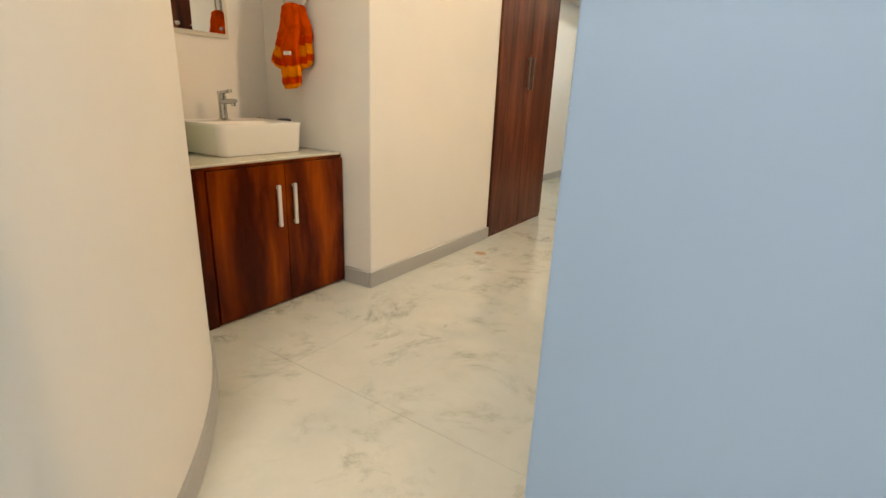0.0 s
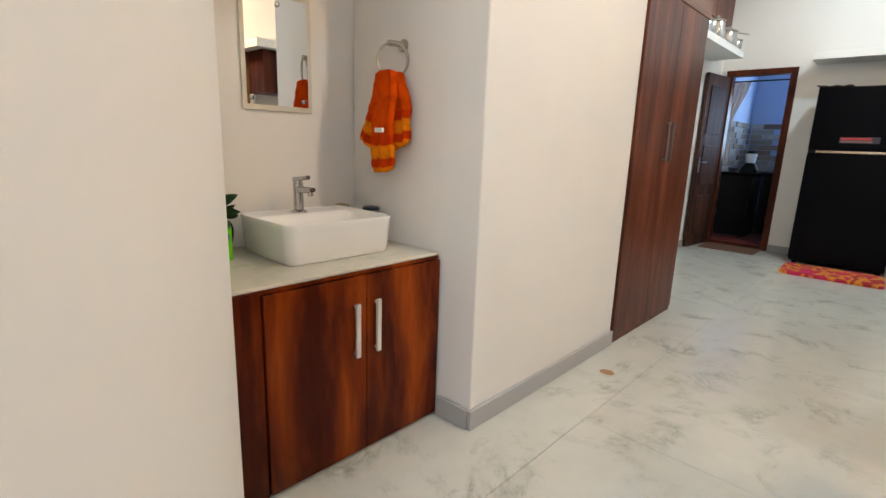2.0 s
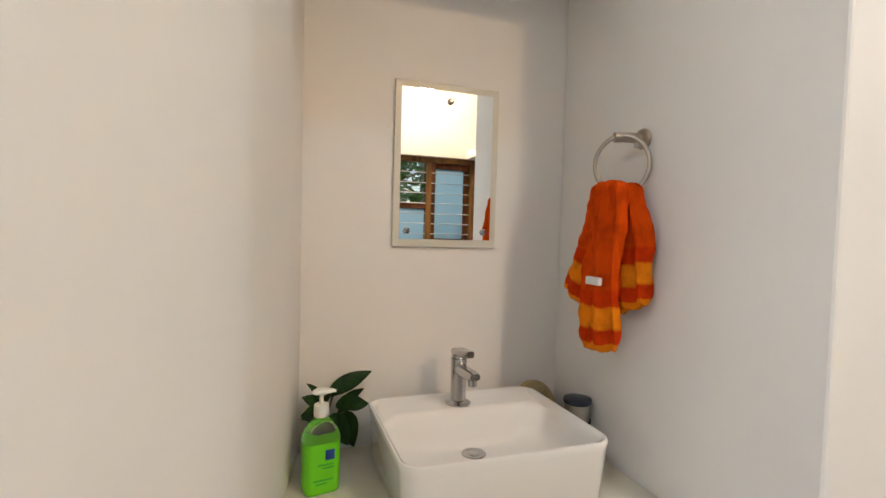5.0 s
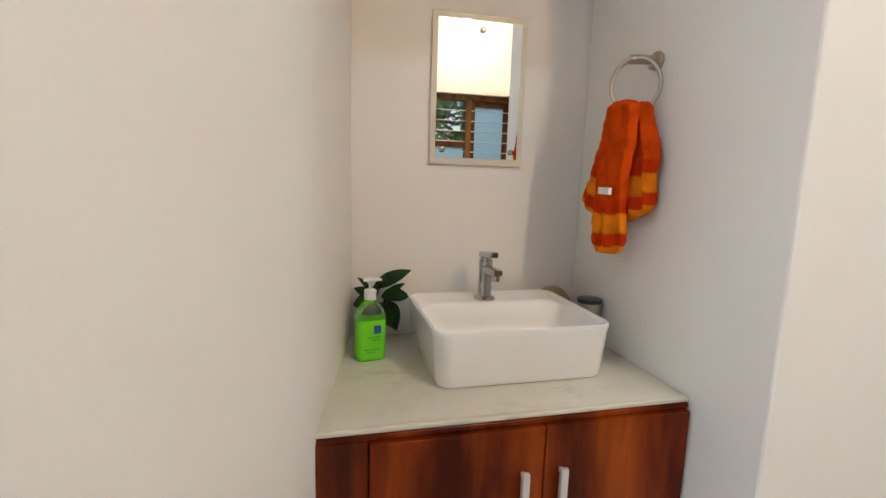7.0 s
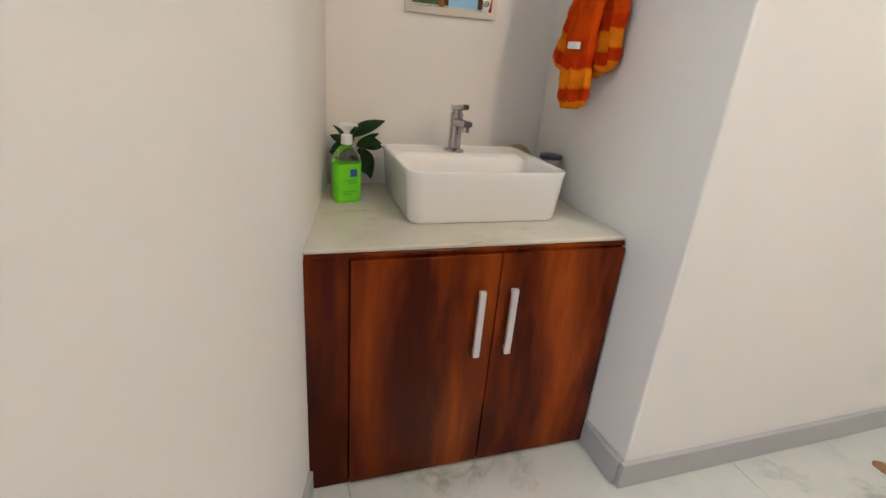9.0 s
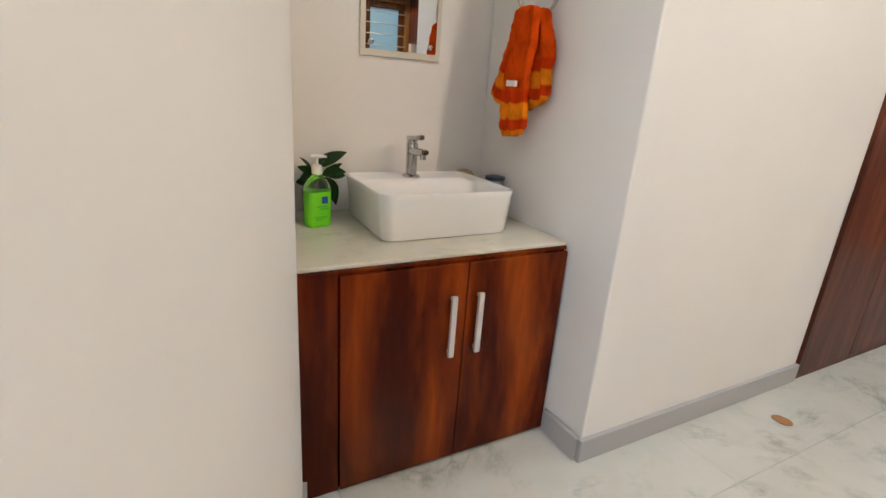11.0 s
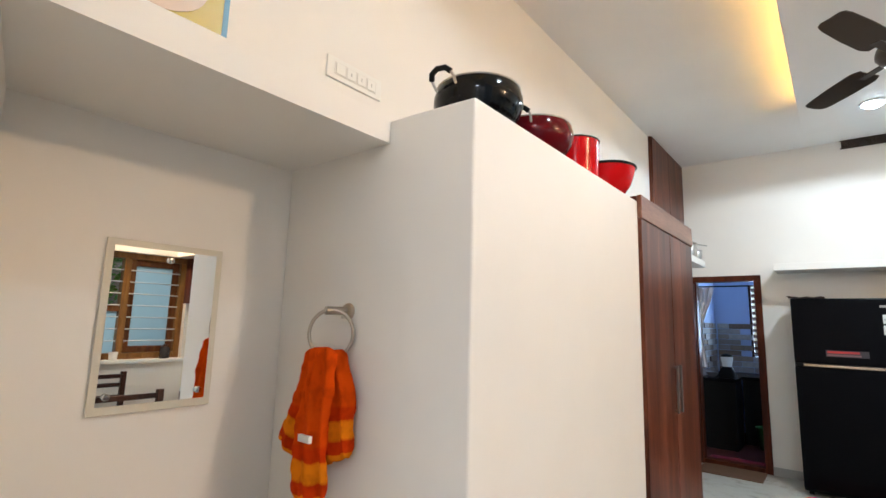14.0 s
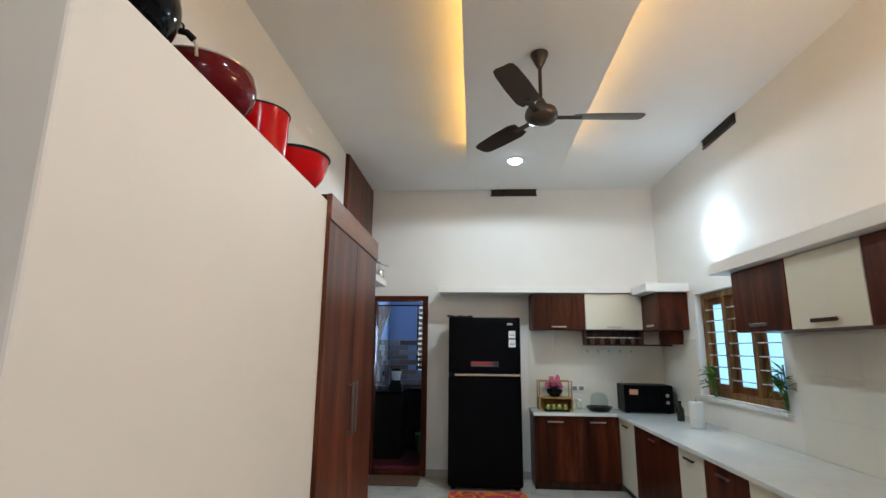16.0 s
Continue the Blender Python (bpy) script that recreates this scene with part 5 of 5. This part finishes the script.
def window(y0, y1, z0, z1, bays, name, transom=None, label=""):
    """Wooden window in the east wall: frame, mullions, bars and panes; bays are plan limits with a pane kind."""
    t = thing(name, RX, 0, 0, label=label, category="window", kind="structure")
    f = 0.055
    part("window_frame", box(0.06, 0.15, y0, y1, z1 - f, z1, 0.003), TEAKG, t)
    part("window_frame", box(0.06, 0.15, y0, y1, z0, z0 + f, 0.003), TEAKG, t)
    part("window_frame", box(0.06, 0.15, y0, y0 + f, z0 + f, z1 - f, 0.003), TEAKG, t)
    part("window_frame", box(0.06, 0.15, y1 - f, y1, z0 + f, z1 - f, 0.003), TEAKG, t)
    part("window_sill", box(-0.045, 0.06, y0 - 0.04, y1 + 0.04, z0 - 0.03, z0 - 0.0005, 0.003), GRAN, t, "white stone sill")
    for k, (a, b, kind) in enumerate(bays):
        if k:
            part("mullion", box(0.06, 0.15, a - 0.03, a + 0.03, z0 + f, z1 - f, 0.003), TEAKG, t)
        lo, hi = a + (0.031 if k else f + 0.001), b - (0.031 if k < len(bays) - 1 else f + 0.001)
        zlo, zhi = z0 + f + 0.001, z1 - f - 0.001
        if kind == "sash":
            for q in ((lo, lo + 0.056, zlo, zhi), (hi - 0.056, hi, zlo, zhi), (lo + 0.0565, hi - 0.0565, zlo, zlo + 0.06), (lo + 0.0565, hi - 0.0565, zhi - 0.06, zhi)):
                part("sash_rail", box(0.108, 0.140, *q, 0.002, 1), FRAMEW, t)
            p = part("pane", box(0.122, 0.127, lo + 0.056, hi - 0.056, zlo + 0.06, zhi - 0.06), FROSTG, t, "pale blue frosted pane")
        else:
            zt = z0 + (z1 - z0) * 0.47
            part("transom", box(0.075, 0.14, lo, hi, zt - 0.03, zt + 0.03, 0.003), FRAMEW, t)
            p = part("pane", box(0.122, 0.127, lo, hi, zlo, zt - 0.031), FROSTG, t, "pale frosted pane")
            p.visible_shadow = False
            p = part("pane", box(0.122, 0.126, lo, hi, zt + 0.031, zhi), THIN, t, "clear pane")
        p.visible_shadow = False
        n = 8
        for j in range(1, n):
            zz = zlo + (zhi - zlo) * j / n
            part("grille_bar", tube([(0.075, lo - 0.001, zz), (0.075, hi + 0.001, zz)], 0.0055, 8), BARM, t)
    return t


window(*WIN1, [(1.72, 2.10, "sash"), (2.10, 2.555, "fixed"), (2.555, 3.08, "sash")], "window_1", label="teak window with steel bars and frosted panes")
window(*WIN2, [(5.05, 5.52, "sash"), (5.52, 5.97, "sash"), (5.97, 6.40, "sash")], "window_2", label="teak kitchen window with steel bars above the counter")

# things on the sills
t = thing("sill_pot", RX + 0.005, 2.50, 1.0905, label="small white pot standing on the window sill", category="pot")
part("pot", lathe([(0, 0), (0.03, 0), (0.036, 0.07), (0.033, 0.07), (0.028, 0.01), (0, 0.01)], 20), WHITEP, t, smooth=True)
part("soil", lathe([(0, 0.055), (0.032, 0.055), (0.032, 0.064), (0, 0.068)], 16), DARKW, t)
t = thing("sill_jar", RX + 0.005, 2.93, 1.0905, label="dark glass jar on the window sill", category="jar")
part("jar", lathe([(0, 0), (0.04, 0), (0.045, 0.02), (0.045, 0.09), (0.03, 0.11), (0, 0.11)], 20), mat("smoky_glass", (0.03, 0.025, 0.025), 0.1), t, smooth=True)
part("stopper", lathe([(0, 0.1105), (0.016, 0.1105), (0.018, 0.13), (0, 0.135)], 14), DARKW, t, smooth=True)


def bamboo(x, y, z, seed, sx=1.0):
    t = thing("lucky_bamboo", x, y, z, label="green bamboo sprigs in a glass on the sill", category="plant", group="sill plants")
    part("glass_vase", lathe([(0, 0), (0.026, 0), (0.03, 0.11), (0.027, 0.11), (0.023, 0.006), (0, 0.006)], 18), THIN, t, smooth=True)
    rnd = random.Random(seed)
    for k in range(6):
        a = rnd.uniform(0, 6.28)
        top = Vector((0.04 * math.cos(a) - 0.05, 0.07 * math.sin(a), rnd.uniform(0.16, 0.34)))
        part("stem", tube([(0.008 * math.cos(a), 0.008 * math.sin(a), 0.008), top * 0.5 + Vector((0.01, 0, 0.03)), top], 0.004, 7), LEAFB, t)
        for j in range(7):
            place_leaf(t, top * (0.5 + 0.055 * j) + Vector((0, 0, 0.01)), rnd.uniform(60, 300), rnd.uniform(-10, 55), rnd.uniform(0.07, 0.13), rnd.uniform(0.018, 0.028), LEAFB, rnd.uniform(-30, 30))


bamboo(RX - 0.012, 6.10, 1.0605, 1)
bamboo(RX - 0.012, 5.06, 1.0605, 2)

# ---- dining table and chairs ----


def dining_chair(x, y, rz, label):
    t = thing("dining_chair", x, y, 0, rz, label=label, category="chair", group="dining chairs")
    cush = mat("patterned_fabric", (0.25, 0.22, 0.18), 0.9)
    n, l, b = tools(cush)
    v = add_noise(cush, size=34, detail=3, distortion=1.5)
    r = ramp(cush, v.outputs[0], [(0.42, (0.06, 0.05, 0.045)), (0.52, (0.34, 0.30, 0.24))])
    l.new(r.outputs[0], b.inputs["Base Color"])
    part("seat", box(-0.22, 0.22, -0.20, 0.24, 0.415, 0.445, 0.006), DARKW, t)
    part("cushion", box(-0.20, 0.20, -0.17, 0.225, 0.4455, 0.485, 0.015, 3), cush, t, "patterned brown fabric cushion")
    for sx in (-1, 1):
        part("leg", box(sx * 0.20 - 0.02, sx * 0.20 + 0.02, 0.19, 0.23, 0, 0.4145, 0.004), DARKW, t)
        part("back_post", box(sx * 0.20 - 0.02, sx * 0.20 + 0.02, -0.24, -0.2005, 0, 1.01, 0.004), DARKW, t)
    for z in (0.60, 0.70, 0.80, 0.90, 0.972):
        part("slat", box(-0.1795, 0.1795, -0.232, -0.212, z - 0.017, z + 0.017, 0.003), DARKW, t)
    return t


def dining_table():
    t = thing("dining_table", 0.12, 1.90, 0, label="dark wooden dining table with a thick top", category="table")
    part("tabletop", box(-0.46, 0.44, -0.62, 0.62, 0.715, 0.75, 0.006), DARKW, t)
    for x in (-0.40, 0.38):
        for y in (-0.55, 0.55):
            part("leg", box(x - 0.03, x + 0.03, y - 0.03, y + 0.03, 0, 0.7145, 0.004), DARKW, t)
    for y in (-0.55, 0.55):
        part("apron", box(-0.369, 0.349, y - 0.012, y + 0.012, 0.64, 0.7145), DARKW, t)


dining_table()
dining_chair(-0.195, 2.14, -90, "dark wooden slat-back dining chair with a patterned cushion")
dining_chair(-0.195, 1.61, -90, "dark wooden slat-back dining chair with a patterned cushion")
dining_chair(0.62, 2.33, 90, "dark wooden slat-back dining chair by the window")

# ---- utility room beyond the door ----
UX0, UX1, UY = -2.63, -1.0, 9.45
solo("floor_utility", box(-2.9, UX1, FY + 0.15, UY + 0.3, -0.12, 0.02), paint("red_oxide_floor", (0.085, 0.022, 0.02), 0.35), label="dark red oxide floor of the utility room", category="floor", kind="structure")
solo("wall_utility_west", box(UX0 - 0.15, UX0, FY + 0.15, UY, 0, 2.9), UTILW, label="light blue painted utility room wall", category="wall", kind="structure")
UWIN = (-2.17, -1.35, 1.12, 2.18)
solo("wall_utility_north", wall_with_holes('Y', UY, UY + 0.15, UX0 - 0.15, UX1 + 0.15, 0, 2.9, [UWIN]), UTILW, label="light blue utility room wall with a louvred window", category="wall", kind="structure")
solo("wall_utility_east", box(UX1, UX1 + 0.15, FY + 0.15, UY, 0, 2.9), UTILW, label="light blue painted utility room side wall", category="wall", kind="structure")
solo("ceiling_utility", box(UX0 - 0.15, UX1 + 0.15, FY + 0.15, UY + 0.15, 2.9, 3.0), CEIL, label="white utility room ceiling", category="ceiling", kind="structure")
t = thing("louvre_window", label="dark louvred window of the utility room", category="window", kind="structure")
part("window_frame", box(UWIN[0], UWIN[0] + 0.03, UY + 0.02, UY + 0.1, UWIN[2], UWIN[3]), DOORW, t)
part("window_frame", box(UWIN[1] - 0.03, UWIN[1], UY + 0.02, UY + 0.1, UWIN[2], UWIN[3]), DOORW, t)
for k in range(12):
    z = UWIN[2] + 0.04 + k * 0.086
    b = box(UWIN[0] + 0.031, UWIN[1] - 0.031, UY + 0.03, UY + 0.10, z - 0.003, z + 0.003)
    bmesh.ops.rotate(b, cent=(0, UY + 0.065, z), matrix=Matrix.Rotation(radians(-38), 3, 'X'), verts=b.verts[:])
    part("louvre", b, DOORW, t)

STONE = mat("stone_cladding", (0.4, 0.35, 0.3), 0.7)
_n, _l, _b = tools(STONE)
_oi = _n.new("ShaderNodeObjectInfo")
_r = ramp(STONE, _oi.outputs["Random"], [(0.0, (0.20, 0.13, 0.09)), (0.3, (0.34, 0.27, 0.21)), (0.6, (0.50, 0.47, 0.45)), (1.0, (0.28, 0.24, 0.22))])
_g = add_noise(STONE, size=30, detail=4, random_shift=True)
_gr = ramp(STONE, _g.outputs[0], [(0.3, (0.65, 0.65, 0.65)), (0.7, (1, 1, 1))])
_l.new(mix(STONE, 0.8, _r.outputs[0], _gr.outputs[0], 'MULTIPLY'), _b.inputs["Base Color"])
bump(STONE, _g.outputs[0], 0.5, 0.01)


def cladding(name, axis, c, u0, u1, z1, w, h, limit):
    base = thing(name, label="rows of rough stone cladding tiles on the utility wall", category="cladding", kind="structure")
    rnd = random.Random(9)
    meshes = []
    for k in range(4):
        d = 0.012 + 0.006 * k
        me = bpy.data.meshes.new("stone")
        b = box(0.003, w - 0.003, 0, d, 0.003, h - 0.003, 0.004, 1)
        b.to_mesh(me)
        b.free()
        me.materials.append(STONE)
        meshes.append(me)
    for j in range(int(z1 / h)):
        u = u0 - (w / 2 if j % 2 else 0)
        while u < u1 - 0.01:
            a, e = max(u, u0), min(u + w, u1)
            if e - a > 0.02 and not limit(a, e, j * h):
                o = new("stone", rnd.choice(meshes))
                o.parent = base
                s = (e - a) / w
                if axis == 'Y':
                    o.matrix_basis = pose(e, c, 0.02 + j * h, 0, 0, 180) @ Matrix.Diagonal((s, 1, 1, 1))
                else:
                    o.matrix_basis = pose(c, e, 0.02 + j * h, 0, 0, -90) @ Matrix.Diagonal((s, 1, 1, 1))
            u += w
    return base


cladding("cladding_west", 'X', UX0, FY + 0.16, UY - 0.03, 1.58, 0.30, 0.079, lambda a, e, z: z < 0.75 and a > 8.2)
cladding("cladding_north", 'Y', UY, UX0 + 0.03, -1.2, 1.58, 0.30, 0.079, lambda a, e, z: e > UWIN[0] + 0.05 and z > 1.03 or z < 0.75)

t = thing("utility_counter", label="black granite utility counter against the stone wall", category="counter")
part("top", box(UX0 + 0.001, -1.5, 8.62, UY - 0.032, 0.85, 0.89, 0.003), BLACKG, t)
part("end_top", box(UX0 + 0.032, -2.20, 8.10, 8.619, 0.85, 0.89, 0.003), BLACKG, t)
part("front_panel", box(UX0 + 0.034, -2.21, 8.12, 8.6, 0.02, 0.849), BLACKM, t)
part("side_panel", box(-2.2, -1.55, 8.66, 8.70, 0.02, 0.849), BLACKM, t)
t = thing("mixer_grinder", -2.34, 8.45, 0.8905, label="white mixer grinder standing on the black counter", category="mixer")
part("base", loft([[(x, y, z) for x, y in rrect(0.20 * s, 0.18 * s, 0.03, 4)] for s, z in ((1, 0), (0.95, 0.05), (0.6, 0.12), (0.55, 0.13))]), BLACKM, t, smooth=True)
part("jar", lathe([(0, 0.131), (0.055, 0.131), (0.075, 0.25), (0.07, 0.26), (0, 0.26)], 22), WHITEP, t, smooth=True)
part("lid", lathe([(0.0, 0.2605), (0.072, 0.2605), (0.06, 0.285), (0.02, 0.3), (0, 0.3)], 22), BLACKM, t, smooth=True)
t = thing("steel_bowl", -2.50, 8.32, 0.8905, label="small shiny steel bowl on the black counter", category="bowl")
part("bowl", lathe([(0, 0), (0.04, 0), (0.075, 0.045), (0.08, 0.06), (0.072, 0.055), (0.04, 0.008), (0, 0.006)], 22), STEEL, t, smooth=True)
part("foot_ring", tube(circle(0.042, 20, (0, 0, 0.003), 'Z'), 0.003, 6, True), STEEL, t)
t = thing("green_bucket", -1.93, 8.50, 0.0205, label="green plastic bucket on the utility floor", category="bucket")
part("pail", lathe([(0, 0), (0.10, 0), (0.135, 0.26), (0.145, 0.27), (0.13, 0.262), (0.095, 0.01), (0, 0.01)], 26), mat("green_plastic", (0.03, 0.16, 0.05), 0.4), t, smooth=True)
part("handle", tube(circle(0.135, 18, (0, 0, 0.262), 'X', 0, 180), 0.004, 6), STEEL, t)
solo("threshold_mat", box(-2.43, -1.88, FY + 0.17, FY + 0.34, 0.0205, 0.032, 0.004), paint("crimson_mat", (0.20, 0.012, 0.03), 0.95, 0.6), label="crimson patterned mat just inside the utility room", category="mat")

# curtain gathered at the left of the doorway
t = thing("curtain", -2.40, 7.66, 1.0, label="sheer cream curtain gathered beside the utility doorway", category="curtain")
cl = bmesh.new()
rows = []
for i in range(21):
    s = i / 20
    z = 1.02 - 1.0 * s * 0.97
    wd = 0.20 * (1 - 0.55 * math.sin(math.pi * min(1, s * 0.9)) ** 2) * (0.75 + 0.25 * (1 - s))
    rows.append([cl.verts.new((-0.11 + wd * u - 0.05 * s, 0.025 * math.sin(22 * u + 1.5 * s) * (1 - 0.4 * s), z)) for u in [k / 30 for k in range(31)]])
for a, b in zip(rows, rows[1:]):
    for k in range(30):
        cl.faces.new((a[k], a[k + 1], b[k + 1], b[k]))
ext = bmesh.ops.extrude_face_region(cl, geom=cl.faces[:])
bmesh.ops.translate(cl, vec=(0, 0.0015, 0), verts=[g for g in ext["geom"] if isinstance(g, bmesh.types.BMVert)])
bmesh.ops.recalc_face_normals(cl, faces=cl.faces[:])
part("cloth", cl, mat("sheer_cream_cloth", (0.82, 0.77, 0.76), 0.9, 0, Transmission_Weight=0.4), t, smooth=True)
part("rod", tube([(-0.22, 0, 1.03), (0.62, 0, 1.03)], 0.009, 10), BLACKM, t)
part("finial", lathe([(0, 1.012), (0.018, 1.02), (0.02, 1.03), (0.018, 1.04), (0, 1.048)], 14, 0.62, 0), BLACKM, t)

# ---- outside ----
solo("ground", box(-60, 80, -60, 80, -0.6, -0.35), paint("garden_earth", (0.10, 0.085, 0.055), 0.95, 0.5), label="bare brown garden earth around the house", category="ground", kind="structure")

TREELEAF = leaf_material("leaf_sunlit_green", (0.09, 0.24, 0.05), (0.20, 0.42, 0.12))


def tree(x, y, h, seed, lean=0.0):
    t = thing("garden_tree", x, y, -0.36, label="pale-trunked garden tree with dense green leaves", category="tree", group="garden trees")
    rnd = random.Random(seed)
    bark = paint("pale_bark", (0.42, 0.38, 0.33), 0.9, 0.5)
    pts = [(lean * s * s, 0.06 * math.sin(3 * s), h * s) for s in [k / 8 for k in range(9)]]
    part("trunk", tube(pts, 0.1, 12, radii=[0.13 - 0.085 * k / 8 for k in range(9)]), bark, t, smooth=True)
    cr = []
    fc = []
    lf = TREELEAF
    for k in range(9):
        a = rnd.uniform(0, 6.28)
        z0 = h * rnd.uniform(0.35, 0.9)
        ln = rnd.uniform(0.7, 1.5)
        e = (ln * math.cos(a), ln * math.sin(a), z0 + ln * rnd.uniform(0.2, 0.7))
        part("limb", tube([(0, 0, z0), (e[0] * .5, e[1] * .5, z0 + 0.35 * (e[2] - z0)), e], 0.03, 7, radii=[0.035, 0.025, 0.01]), bark, t)
        for j in range(210):
            q = rnd.uniform(0.25, 1.1)
            c = Vector((e[0] * q, e[1] * q, z0 + (e[2] - z0) * q)) + Vector((rnd.gauss(0, 0.28), rnd.gauss(0, 0.28), rnd.gauss(0, 0.25)))
            u = Vector((rnd.gauss(0, 1), rnd.gauss(0, 1), rnd.gauss(0, 0.6))).normalized()
            v = u.cross(Vector((rnd.gauss(0, 1), rnd.gauss(0, 1), rnd.gauss(0, 1)))).normalized()
            s = rnd.uniform(0.06, 0.12)
            i = len(cr)
            cr += [c - u * s, c + v * s * 0.4, c + u * s, c - v * s * 0.4]
            fc.append((i, i + 1, i + 2, i + 3))
    me = bpy.data.meshes.new("crown")
    me.from_pydata([tuple(p) for p in cr], [], fc)
    me.materials.append(lf)
    o = new("crown", me)
    o.parent = t
    return t


tree(3.4, 2.15, 4.2, 3, 0.15)
tree(5.0, 3.6, 4.6, 8, -0.2)
tree(4.6, 0.9, 4.0, 5, 0.2)
tree(4.2, 6.4, 4.4, 12, 0.1)
tree(-1.4, 12.2, 4.0, 21, 0.1)
solo("compound_wall", box(6.4, 6.6, -8, 16, -0.35, 1.5), paint("compound_wall_white", (0.62, 0.62, 0.60), 0.8), label="weathered white compound wall behind the trees", category="wall", kind="structure")

# ---- floor slabs and wall tiles ----


def floor_slabs():
    """Marble slabs laid on the floor bed with hairline joints."""
    base = bpy.data.objects["floor"]
    xs = [-2.62, -1.52, -0.32, RX]
    ys = [-1.74, -0.13, 1.077, 2.28, 3.49, 4.70, 5.90, FY]
    for i in range(len(xs) - 1):
        for j in range(len(ys) - 1):
            x0, x1, y0, y1 = xs[i], xs[i + 1], ys[j], ys[j + 1]
            o = part("slab", box(x0 + 0.0006, x1 - 0.0006, y0 + 0.0006, y1 - 0.0006, -0.02, 0.0, 0.0005, 1), FLOOR, base)


floor_slabs()
_rnd = random.Random(3)
_ring = [(0.034 * math.cos(a) * (1 + 0.25 * _rnd.random()), 0.026 * math.sin(a) * (1 + 0.3 * _rnd.random())) for a in [2 * math.pi * k / 18 for k in range(18)]]
solo("floor_patch", prism(_ring, 0.0004, 0.0022), paint("brown_resin", (0.30, 0.15, 0.06), 0.4), pose(-1.655, 2.782, 0, 0, 0, 20), label="small brown resin patch on the marble floor", category="patch", kind="structure")
tiles_on("backsplash_north", 'Y', FY, -0.555, 1.045, 0.802, 1.704, 0.32, 0.3005, "glossy cream wall tiles behind the counter")
tiles_on("backsplash_east", 'X', RX, 3.10, 7.345, 0.802, 1.6, 0.3032, 0.266, "glossy cream wall tiles along the counter", [(WIN2[0] - 0.045, WIN2[1] + 0.045, 1.03, 2.1)])
